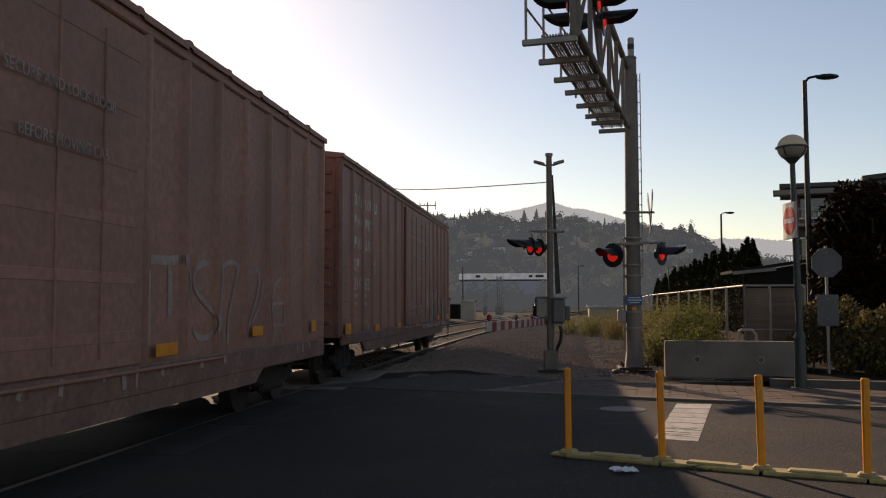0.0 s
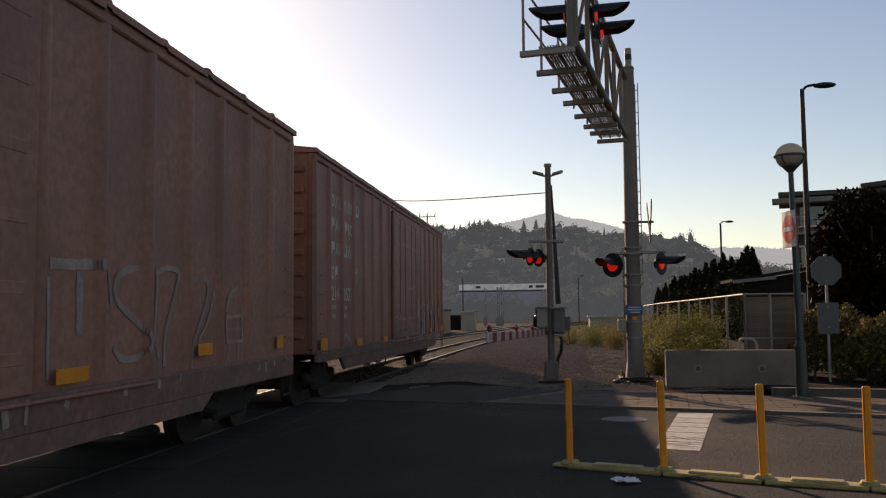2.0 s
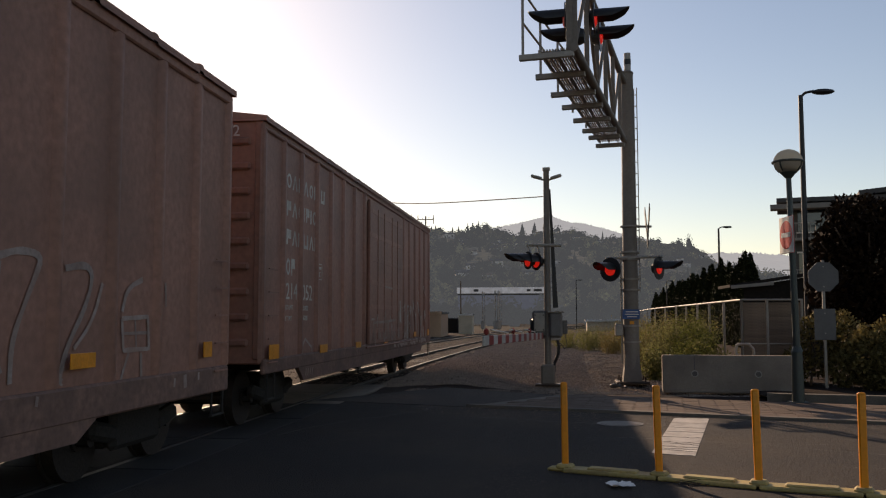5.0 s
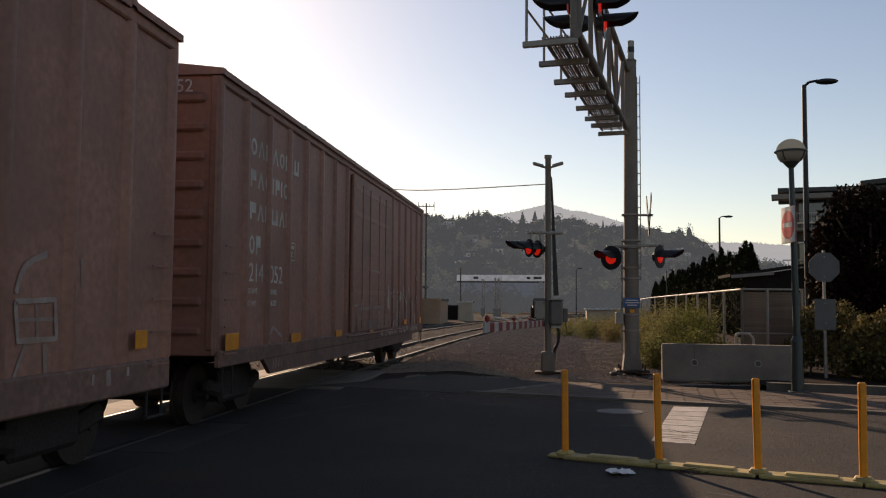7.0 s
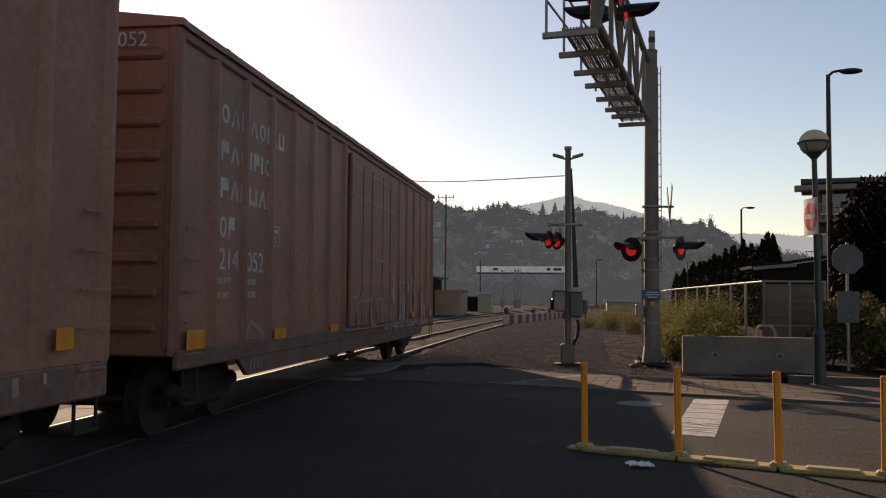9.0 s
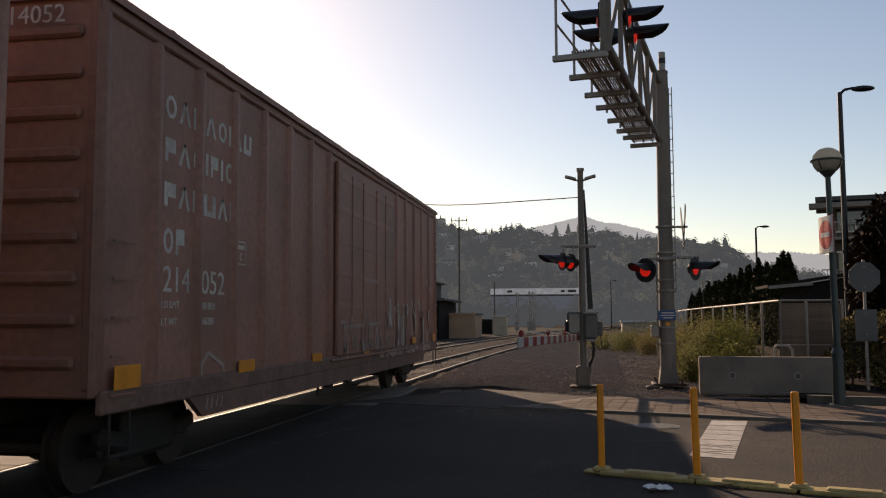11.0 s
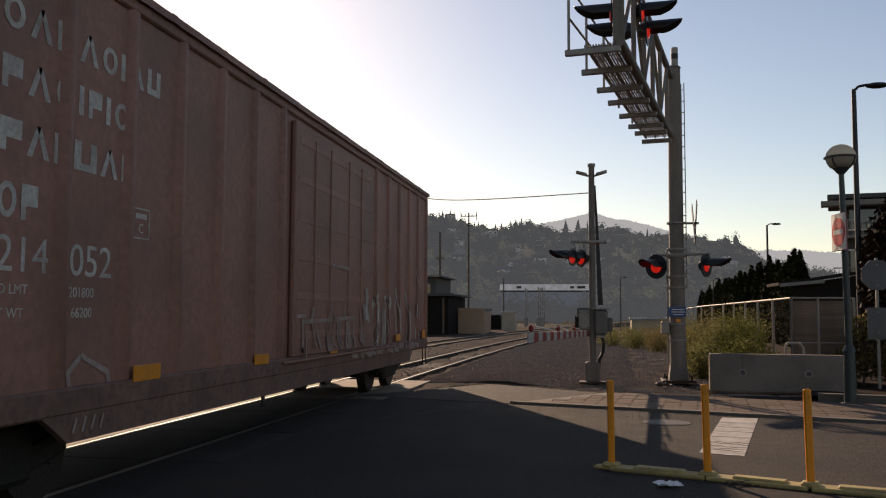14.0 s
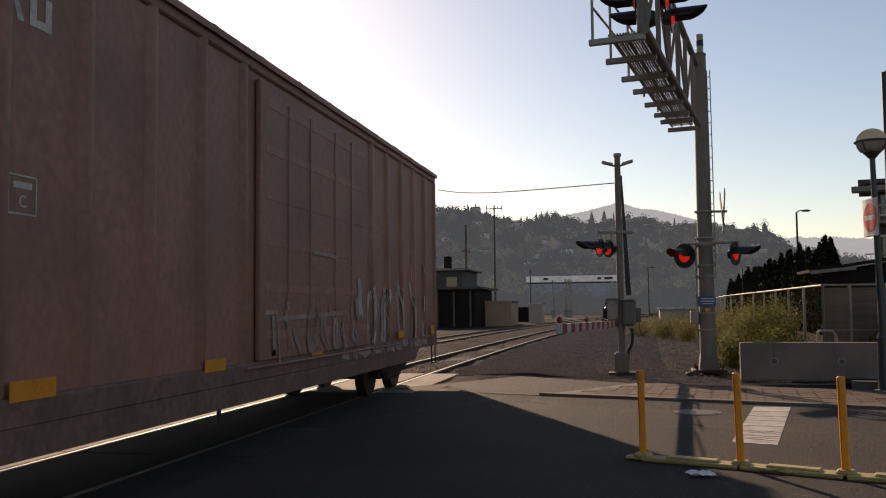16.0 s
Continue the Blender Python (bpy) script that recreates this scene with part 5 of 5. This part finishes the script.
cabinet = gabled("signal_cabinet", -10.0, -8.6, 89.0, 91.0, 1.85, "wall_cream", "cream metal signal bungalow with pale roof", over=0.08, thick=0.1, fascia="white")
van = gabled("container", -12.9, -11.0, 97.0, 100.0, 1.5, "wall_dark", "dark steel container in the yard", over=0.02, thick=0.05, fascia="roof")

def utility_pole(x, y, h, label, arms=(), lean=0.0):
    p = thing("utility_pole", pose(x, y, -0.1, 0, lean), label, "utility pole", "utility poles")
    part("pole", rod((0, 0, 0), (0, 0, h), 0.16, 0.1, 9), M["wood"], p)
    for z, w in arms:
        part("crossarm", box(0, 0, z, w, 0.12, 0.12), M["wood"], p)
        for s in (-0.45, -0.2, 0.2, 0.45):
            part("insulator", rod((s * w, 0, z + 0.05), (s * w, 0, z + 0.3), 0.05, seg=6), M["galv"], p)
    return p
utility_pole(-17.0, 92, 10.6, "dark wooden pole with a small lamp bracket", ((7.7, 0.9),))
tall = utility_pole(-18.7, 124, 16.4, "tall wooden pole with a framed double crossarm", ((15.9, 2.4), (14.6, 0.6)), 0.0)
for s in (-1.15, 1.15):
    part("arm_upright", box(s, 0, 15.9, 0.08, 0.08, 1.3), M["wood"], tall)
utility_pole(-16.7, 152, 8.1, "short dark wooden pole", ())
for x, y in ((-9.45, 112), (-7.55, 108), (-7.15, 109)):
    s = thing("track_signal", pose(x, y, 0), "slim pale railway signal mast", "railway signal", "track signals")
    part("mast", rod((0, 0, -0.15), (0, 0, 5.0), 0.07, seg=8), M["galv"], s)
    part("case", box(0, 0.1, 0.7, 0.5, 0.4, 1.0, 0.03), M["galv"], s)
    part("ladder", box(0.25, 0, 2.6, 0.08, 0.04, 4.6), M["galv"], s)
    part("head", box(0, -0.1, 4.75, 0.2, 0.15, 0.5, 0.05), M["galv"], s)
low_shed = gabled("yard_shed", 3.6, 8.0, 106, 110, 1.15, "wall_cream", "long low cream shed beyond the weeds", over=0.2, fascia="white")

# overhead wire to the gate mast
wire = bmesh.new()
a, b = Vector((-0.25, 21.5, 4.65)), Vector((-18.7, 86, 13.6))
pts = [a.lerp(b, k / 20) + Vector((0, 0, -0.28 * math.sin(math.pi * k / 20))) for k in range(21)]
across = (b - a).cross(Vector((0, 0, 1))).normalized()
rings = []
for k, p in enumerate(pts):
    rings.append([wire.verts.new(p + (0.014 + 0.0022 * k) * (across * math.cos(i * math.pi / 3) + Vector((0, 0, 1)) * math.sin(i * math.pi / 3))) for i in range(6)])
for r0, r1 in zip(rings[:-1], rings[1:]):
    for i in range(6):
        wire.faces.new((r0[i], r0[(i + 1) % 6], r1[(i + 1) % 6], r1[i]))
tagged(part("overhead_wire", wire, M["wall_dark"]), "thin black overhead wire", "wire")

# emission colour of the haze painted into hillside, far trees and houses
HAZE_GLOW = (0.096, 0.114, 0.135)
# haze glow painted into hall band, walls, glazing; also brightens the shaded band
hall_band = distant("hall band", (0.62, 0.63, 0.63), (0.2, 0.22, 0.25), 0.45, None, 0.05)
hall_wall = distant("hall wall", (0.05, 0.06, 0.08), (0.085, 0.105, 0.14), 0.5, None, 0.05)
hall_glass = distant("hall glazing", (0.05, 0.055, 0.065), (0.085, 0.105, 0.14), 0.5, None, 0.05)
# white-banded hall across the valley
hall = thing("white_hall", None, "long grey hall with a white band along its roof", "building")
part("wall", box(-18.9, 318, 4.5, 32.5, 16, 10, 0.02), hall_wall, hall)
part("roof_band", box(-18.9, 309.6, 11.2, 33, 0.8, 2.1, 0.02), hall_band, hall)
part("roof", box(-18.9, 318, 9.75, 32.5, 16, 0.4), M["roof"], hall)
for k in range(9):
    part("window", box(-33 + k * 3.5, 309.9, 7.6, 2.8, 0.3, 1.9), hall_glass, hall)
for k, (x, w) in enumerate(((-30, 1.7), (-8.1, 2.8), (-11.3, 1.3))):
    part("sign_bar", box(x + 1.5, 309.1, 11.2, w, 0.1, 0.85), M["wall_grey"], hall)

# cover and tree tones spread apart: own colours plus painted sun-and-shade contrast
hill_mat = distant("hill cover", (0.12, 0.112, 0.078), HAZE_GLOW, 0.42, (0.05, 0.055, 0.036), 0.012)
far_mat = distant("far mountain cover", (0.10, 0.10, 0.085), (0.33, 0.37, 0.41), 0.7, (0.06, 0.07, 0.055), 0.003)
grove_mat = distant("hill trees", (0.034, 0.044, 0.026), HAZE_GLOW, 0.38, (0.010, 0.015, 0.012), 0.012, (0.6, 1.5))
grove_dry = distant("dry hill trees", (0.19, 0.17, 0.072), HAZE_GLOW, 0.4, (0.075, 0.075, 0.04), 0.012, (0.6, 1.5))
house_mat = distant("hill house walls", (0.46, 0.42, 0.38), HAZE_GLOW, 0.25, None, 0.05)
roof_mat = distant("hill house roofs", (0.14, 0.13, 0.125), HAZE_GLOW, 0.3, None, 0.05)

RIDGE = [(-80, 4.0), (-40, 5.6), (-25, 6.3), (-12.5, 6.4), (-10.7, 6.38), (-10.1, 6.30), (-9.1, 6.16), (-8.4, 5.94), (-7.6, 5.79), (-6.9, 5.64), (-4.5, 5.66), (-3.7, 5.47), (-2.6, 5.32), (-0.2, 5.29), (0.5, 5.14), (1.6, 5.05), (2.3, 4.96), (4.2, 4.89), (6.0, 4.80), (6.8, 4.56), (8.2, 4.35), (8.9, 4.09), (9.3, 3.80), (9.5, 3.55), (10.0, 3.29), (11.2, 2.92), (12.7, 2.55), (18, 1.2), (40, 1.0), (80, 1.0)]
FARR = [(-80, 3), (-12, 4.2), (-7, 5.4), (-4.8, 5.74), (-3.5, 5.99), (-2.8, 6.13), (-2.1, 6.27), (-1.3, 6.45), (-0.4, 6.69), (0.3, 6.38), (1.0, 6.19), (1.9, 6.06), (2.5, 5.91), (3.4, 5.67), (4.1, 5.44), (5.5, 5.12), (6.8, 4.72), (8.9, 4.14), (9.5, 4.00), (10.4, 4.05), (11.3, 3.96), (12.0, 4.02), (13.1, 3.88), (18, 3.4), (25, 3.8), (40, 3.2), (80, 3)]


def profile(table, az):
    return float(np.interp(az, [p[0] for p in table], [p[1] for p in table]))


def hill_z(az, r):
    top = 950 * math.tan(radians(profile(RIDGE, az) + 0.1))
    f = min(1.0, max(0.0, (r - 330) / 620))
    bumps = 1 + 0.10 * noise.noise((az * 0.35, r * 0.006, 0))
    return -3 + (top + 3) * (f ** 0.85) * bumps if f < 1 else top - (r - 950) * 0.1


def polar_sheet(az0, az1, na, r0, r1, nr, fz):
    verts, faces = [], []
    for j in range(nr):
        r = r0 + (r1 - r0) * j / (nr - 1)
        for i in range(na):
            az = az0 + (az1 - az0) * i / (na - 1)
            verts.append((r * math.sin(radians(az)), r * math.cos(radians(az)), fz(az, r)))
    for j in range(nr - 1):
        for i in range(na - 1):
            k = j * na + i
            faces.append((k, k + 1, k + na + 1, k + na))
    return verts, faces


# both slopes carry their haze as emission in the material
tagged(raw("backdrop", *polar_sheet(-80, 80, 321, 320, 1100, 40, hill_z), hill_mat), "wooded hillside with haze painted in as faint glow", "hill", kind="structure")
tagged(raw("backdrop", *polar_sheet(-80, 80, 321, 1500, 3000, 10, lambda az, r: 3000 * math.tan(radians(profile(FARR, az))) * ((r - 1500) / 1500) ** 0.8 * (1 + 0.006 * noise.noise((az * 0.9, r * 0.004, 5)) + 0.006 * noise.noise((az * 4, r * 0.01, 9)))), far_mat), "far mountain ridge paled by haze painted in as glow", "mountain", kind="structure")


def clump(verts, faces, x, y, z, w, h, rng, conifer):
    """A small uneven crown: a ragged cone or a lumpy dome."""
    n = 7
    levels = ((0.0, 0.55), (0.12, 1.0), (0.35, 0.72), (0.37, 0.85), (0.62, 0.45), (0.64, 0.56), (1.0, 0.02)) if conifer else ((0.0, 0.5), (0.2, 0.95), (0.5, 1.0), (0.78, 0.7), (1.0, 0.15))
    k0 = len(verts)
    for f, r in levels:
        for i in range(n):
            a = 6.283 * i / n
            q = w * r * (1 + rng.uniform(-0.28, 0.28))
            verts.append((x + q * math.cos(a), y + q * math.sin(a), z + h * (f + rng.uniform(-0.05, 0.05))))
    for j in range(len(levels) - 1):
        for i in range(n):
            a, b = k0 + j * n + i, k0 + j * n + (i + 1) % n
            faces.append((a, b, b + n, a + n))
    faces.append(tuple(k0 + (len(levels) - 1) * n + i for i in range(n)))


def grove(name, label, mat, spots, conifer, seed, leaves=26, size=0.9):
    """Broad trees are clouds of leaf sprays about a lumpy core; conifers are ragged cones."""
    rng = random.Random(seed)
    verts, faces = [], []
    for x, y, z, w, h in spots:
        if conifer:
            clump(verts, faces, x, y, z, w * 0.62, h, rng, True)
            for k in range(leaves * 2):
                f, a = rng.random() ** 1.4, rng.uniform(0, 6.283)
                q = w * (1.02 - f) * rng.uniform(0.6, 1.1)
                c = Vector((x + q * math.cos(a), y + q * math.sin(a), z + h * (0.06 + 0.92 * f)))
                d1 = Vector((math.cos(a), math.sin(a), -0.35)) * w * 0.22 * rng.uniform(0.6, 1.3)
                d2 = Vector((-math.sin(a), math.cos(a), rng.uniform(-0.3, 0.3))) * w * 0.12
                i = len(verts)
                verts += [tuple(c - d1), tuple(c + d2), tuple(c + d1), tuple(c - d2)]
                faces.append((i, i + 1, i + 2, i + 3))
            continue
        clump(verts, faces, x, y, z, w * 0.62, h * 0.75, rng, False)
        for k in range(leaves):
            a, u = rng.uniform(0, 6.283), rng.uniform(-0.55, 1.0)
            q = math.sqrt(max(0.0, 1 - u * u)) * rng.uniform(0.65, 1.0)
            c = Vector((x + w * q * math.cos(a), y + w * q * math.sin(a), z + h * (0.5 + 0.5 * u * rng.uniform(0.75, 1.0))))
            d1 = Vector((rng.gauss(0, 1), rng.gauss(0, 1), rng.gauss(0, 1))).normalized() * size * rng.uniform(0.5, 1.2)
            d2 = d1.cross(Vector((rng.gauss(0, 1), rng.gauss(0, 1), rng.gauss(0, 1)))).normalized() * size * rng.uniform(0.4, 0.9)
            i = len(verts)
            verts += [tuple(c - d1), tuple(c + d2), tuple(c + d1), tuple(c - d2)]
            faces.append((i, i + 1, i + 2, i + 3))
    return tagged(raw(name, verts, faces, mat), label, "trees", kind="stuff")


rng = random.Random(11)
spots_a, spots_b, spots_c = [], [], []
for k in range(3600):
    az, r = rng.uniform(-24, 24), 345 + 530 * rng.random() ** 0.8
    dens = noise.noise((az * 0.5, r * 0.012, 20))
    if dens < -0.12:
        continue
    x, y, z = r * math.sin(radians(az)), r * math.cos(radians(az)), hill_z(az, r) - 1.5
    (spots_b if rng.random() < 0.24 + 0.3 * max(0.0, noise.noise((az * 0.8, r * 0.02, 31))) else spots_a).append((x, y, z, *((rng.uniform(3.6, 6.2), rng.uniform(6, 12)) if rng.random() < 0.4 else (rng.uniform(2.0, 4.2), rng.uniform(3.5, 7)))))
for k in range(800):
    az, r = rng.uniform(-17, 15), rng.uniform(338, 480)
    (spots_b if rng.random() < 0.36 else spots_a).append((r * math.sin(radians(az)), r * math.cos(radians(az)), hill_z(az, r) - 1, rng.uniform(1.6, 3.4), rng.uniform(3, 6.5)))
for k in range(130):
    az = rng.uniform(-24, 10)
    r = rng.uniform(905, 948)
    h = rng.uniform(3.0, 6.0)
    spots_a.append((r * math.sin(radians(az)), r * math.cos(radians(az)), hill_z(az, r) - 2.0, h * rng.uniform(0.45, 0.75), h))
# single trees that stand out on the skyline: bearing, half width, height, pointed or round
SKYLINE = ((-10.3, 2.4, 10.4, 1), (-9.8, 2.4, 12.3, 1), (-9.5, 1.8, 12.9, 1), (-6.9, 2.4, 9.8, 1), (-6.4, 3.6, 13.5, 1), (-5.8, 2.7, 13.5, 1), (-2.2, 6.4, 17.3, 1), (-1.4, 5.2, 15.4, 1), (-0.8, 2.4, 11.7, 1), (3.0, 2.7, 11.1, 1))
ROUND = ((-3.5, 4.8, 8.6), (-4.5, 3.6, 6.7), (0.1, 6.0, 11.7), (1.1, 6.0, 12.9), (1.8, 5.4, 9.2), (2.6, 3.0, 8.0), (3.7, 5.4, 8.6), (4.9, 4.8, 8.0), (6.5, 4.8, 8.0), (7.8, 4.5, 9.8), (8.4, 4.5, 16.6), (-9.1, 6.0, 8.0), (-8.4, 5.4, 8.0), (-7.5, 4.2, 8.0), (-5.2, 6.0, 8.0), (-2.8, 4.8, 9.2))
for az, w, h, _ in SKYLINE:
    spots_c.append((940 * math.sin(radians(az)), 940 * math.cos(radians(az)), hill_z(az, 940) - 3, w, h + 1))
for az, w, h in ROUND:
    spots_a.append((940 * math.sin(radians(az)), 940 * math.cos(radians(az)), hill_z(az, 940) - 3, w, h + 1))
for k in range(120):
    az, r = rng.uniform(-14, 13), rng.uniform(420, 900)
    h = rng.uniform(7, 13)
    spots_c.append((r * math.sin(radians(az)), r * math.cos(radians(az)), hill_z(az, r) - 1, h * rng.uniform(0.22, 0.34), h))
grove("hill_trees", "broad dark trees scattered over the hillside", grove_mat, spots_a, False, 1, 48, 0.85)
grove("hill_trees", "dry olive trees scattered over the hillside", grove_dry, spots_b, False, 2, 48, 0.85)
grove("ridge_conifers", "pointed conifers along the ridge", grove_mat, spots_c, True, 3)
# trees on the valley floor
low = [(x, y, -0.3, rng.uniform(2, 4), rng.uniform(4, 8)) for x, y in ((rng.uniform(-75, 110), rng.uniform(170, 330)) for _ in range(190)) if not (-45 < x < 2 and y > 200)]
low += [(rng.choice((rng.uniform(-75, -42), rng.uniform(4, 60))), rng.uniform(285, 330), -0.3, rng.uniform(3, 5), rng.uniform(4, 8)) for _ in range(90)]
low += [(rng.choice((rng.uniform(-36, -27), rng.uniform(-36, -3))), rng.uniform(270, 300), -0.3, rng.uniform(1.5, 2.8), rng.uniform(3, 6.5)) for _ in range(26)]
low += [(rng.uniform(-34, -6), rng.uniform(215, 285), -0.3, rng.uniform(1.4, 2.6), rng.uniform(2.2, 4.6)) for _ in range(46)]
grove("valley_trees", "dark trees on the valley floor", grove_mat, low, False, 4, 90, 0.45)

house_me = mesh_of(box(0, 0, 2.4, 11, 8, 5.4), "wall", house_mat)
bm = bmesh.new()
rv = [bm.verts.new(p) for p in ((-6, -4.6, 5.1), (6, -4.6, 5.1), (6, 4.6, 5.1), (-6, 4.6, 5.1), (-6, 0, 7.4), (6, 0, 7.4))]
for f in ((0, 1, 5, 4), (2, 3, 4, 5), (0, 4, 3), (1, 2, 5), (3, 2, 1, 0)):
    bm.faces.new([rv[i] for i in f])
roof_me = mesh_of(bm, "roof", roof_mat)
win_me = mesh_of(box(0, -4.03, 3.0, 1.6, 0.1, 1.4), "window", M["glass_dark"])
first = thing("hillside_house", None, "small pale house among trees on the hillside", "house", "hillside houses")
for nm, me in (("wall", house_me), ("roof", roof_me)):
    o = new(nm, me)
    o.parent = first
for dx in (-3, 3):
    o = new("window", win_me)
    o.parent = first
    o.matrix_basis = pose(dx, 0, 0)
for k in range(64):
    az, r = rng.uniform(-15, 14), rng.uniform(420, 940)
    m = pose(r * math.sin(radians(az)), r * math.cos(radians(az)), hill_z(az, r) - 0.5, 0, 0, rng.uniform(-40, 40))
    s = rng.uniform(0.45, 0.85)
    if k == 0:
        first.matrix_basis = m
    else:
        copy_thing(first, m).scale = (s, s, s)

# far spray on the mountain's crest
crest = []
for k in range(500):
    az = rng.uniform(-8, 16)
    r = 2960
    crest.append((r * math.sin(radians(az)), r * math.cos(radians(az)), 3000 * math.tan(radians(profile(FARR, az))) * (1460 / 1500) ** 0.8 - 4, rng.uniform(3, 8), rng.uniform(5, 11)))
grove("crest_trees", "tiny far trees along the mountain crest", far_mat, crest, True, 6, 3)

# ---- loose stones and pavers ----
def stone_bed(name, n, place, lo, hi, label, seed):
    r = random.Random(seed)
    verts, faces = [], []
    for k in range(n):
        x, y = place(r)
        z = verge(x, y)
        s = r.uniform(lo, hi)
        i = len(verts)
        a0 = r.uniform(0, 6.28)
        for q in range(4):
            a = a0 + q * 1.57 + r.uniform(-0.4, 0.4)
            verts.append((x + s * math.cos(a), y + s * math.sin(a), z - s * 0.2))
        verts.append((x + r.uniform(-0.3, 0.3) * s, y + r.uniform(-0.3, 0.3) * s, z + s * r.uniform(0.5, 0.95)))
        verts.append((x + r.uniform(-0.6, 0.6) * s, y + r.uniform(-0.6, 0.6) * s, z + s * r.uniform(0.4, 0.8)))
        for q in range(4):
            faces.append((i + q, i + (q + 1) % 4, i + 4 + (q > 1)))
        faces.append((i + 1, i + 2, i + 5))
        faces.append((i + 1, i + 5, i + 4))
        faces.append((i + 3, i, i + 4))
        faces.append((i + 3, i + 4, i + 5))
    return tagged(raw(name, verts, faces, M["stone"]), label, "gravel", kind="stuff")


def near_track(r):
    y = 21 + 45 * r.random() ** 1.6
    return (-4.6 + bend(y) + r.random() ** 1.2 * 5.5, y)


def anywhere(r):
    y = 19.6 + 26 * r.random() ** 1.5
    return (-3.5 + 8.5 * r.random(), max(y, 19.6))


def between(r):
    y = 21 + 55 * r.random() ** 1.4
    return (-12.5 + bend(y) + 8.0 * r.random(), y)


stone_bed("ballast_stones", 52000, near_track, 0.016, 0.048, "loose grey-brown ballast stones beside the rails", 21)
stone_bed("gravel_stones", 40000, anywhere, 0.009, 0.032, "loose brown gravel on bare ground", 22)
stone_bed("ballast_stones", 14000, between, 0.015, 0.04, "loose ballast between the two tracks", 23)

def road_grit(r):
    return (-1.0 + 9.5 * r.random(), 6.5 + 9.0 * r.random())


def kerb_grit(r):
    p = on_road(-1 + 11 * r.random(), -0.02 - 1.3 * r.random() ** 2)
    return p


verge_height = verge
verge = lambda x, y: 0.0015
stone_bed("road_grit", 14000, road_grit, 0.002, 0.0065, "loose grit scattered over the asphalt", 24)
stone_bed("road_grit", 4500, kerb_grit, 0.003, 0.009, "loose grit gathered along the kerb", 25)
verge = verge_height

paver_me = [mesh_of(box(0, 0, 0, 0.296, 0.1495 * k, 0.05, 0.005), "paver", M["paver"]) for k in (1, 2)]
rng = random.Random(31)
count = 0
for row in range(9):
    b_ = 0.16 + 0.165 + row * 0.305
    for col in range(33):
        a_ = 0.25 + row * 0.1 + (0.15 if row % 2 else 0) + col * 0.3 + 0.15
        if a_ > 9.3 or count >= 300:
            continue
        p = on_road(a_, b_)
        o = new("paver", paver_me[1])
        o.parent = pavement
        o.matrix_basis = pose(p[0], p[1], rng.uniform(0.0, 0.006) + 0.008, rng.uniform(-0.5, 0.5), rng.uniform(-0.5, 0.5), -16)
        count += 1

# cracks and a sealed seam in the asphalt
def crack(x, y, way, length, width, seed):
    r = random.Random(seed)
    bm = bmesh.new()
    p, last, a = Vector((x, y)), None, way
    for k in range(int(length / 0.12)):
        a += r.uniform(-0.35, 0.35)
        a += (way - a) * 0.2
        p = p + Vector((math.cos(a), math.sin(a))) * 0.12
        n = Vector((-math.sin(a), math.cos(a))) * width * r.uniform(0.5, 1.3) / 2
        q = [bm.verts.new((*(p + n), 0.0012)), bm.verts.new((*(p - n), 0.0012))]
        if last:
            bm.faces.new((last[0], q[0], q[1], last[1]))
        last = q
    return part("crack", bm, M["iron"], road)
for i, (x, y, w, l, t) in enumerate(((0.3, 12.4, 0.1, 3.5, 0.012), (2.6, 12.0, -0.5, 4.0, 0.012), (-1.5, 14.6, -0.28, 9.0, 0.016), (3.0, 10.2, 0.3, 3.0, 0.01), (1.2, 8.2, -0.3, 4.5, 0.012), (-4.0, 12.0, 1.2, 5.0, 0.012), (4.0, 13.2, -0.2, 4.0, 0.012))):
    crack(x, y, w, l, t, 60 + i)

# twigs caught on the lane separator
twigs = thing("twig_litter", None, "small tangle of dry twigs against the separator", "litter")
r = random.Random(71)
for k in range(9):
    x, y = 1.35 + r.uniform(-0.12, 0.16), 9.08 + r.uniform(-0.06, 0.06)
    a = r.uniform(0, 3.14)
    d = Vector((math.cos(a), math.sin(a), r.uniform(-0.1, 0.3))) * r.uniform(0.05, 0.11)
    part("twig", rod((x - d.x, y - d.y, 0.012), (x + d.x, y + d.y, 0.02 + abs(d.z)), 0.006, 0.003, 5), M["bark"], twigs)
for i, (x, y, s) in enumerate(((1.35, 21.3, 0.09), (1.5, 21.5, 0.06), (1.62, 21.2, 0.05))):
    rock = thing("rock", pose(x, y, 0.0, 0, 0, 40 * i), "small dark broken stone beside the mast", "rock", "stones by the mast")
    bm = ball((0, 0, s * 0.4), s, (1.2, 0.9, 0.7), 1)
    for v in bm.verts:
        v.co *= 1 + 0.25 * noise.noise(v.co * 20 + Vector((i, 0, 0)))
    part("stone", bm, M["iron"], rock)



# ---- what moves ----
def motions():
    # metres that the train has rolled towards the camera
    rolled = [(0, 0), (2, 1.86), (4, 3.64), (6.5, 5.86), (9, 8.06), (11.5, 10.30), (12.5, 11.16), (14, 12.55), (15, 13.57), (16, 14.66)]
    ts, ds = [r[0] for r in rolled], [r[1] for r in rolled]
    for car, y0, ln, insets in cars:
        walk(car, [(t, pose(TRACK, y0 - d, 0)) for t, d in rolled])
    steps = [k * 0.4 for k in range(41)]
    for w, y in wheelsets:
        walk(w, [(t, pose(0, y, 0.42, math.degrees(np.interp(t, ts, ds) / 0.42), 0, 0)) for t in steps])


motions()
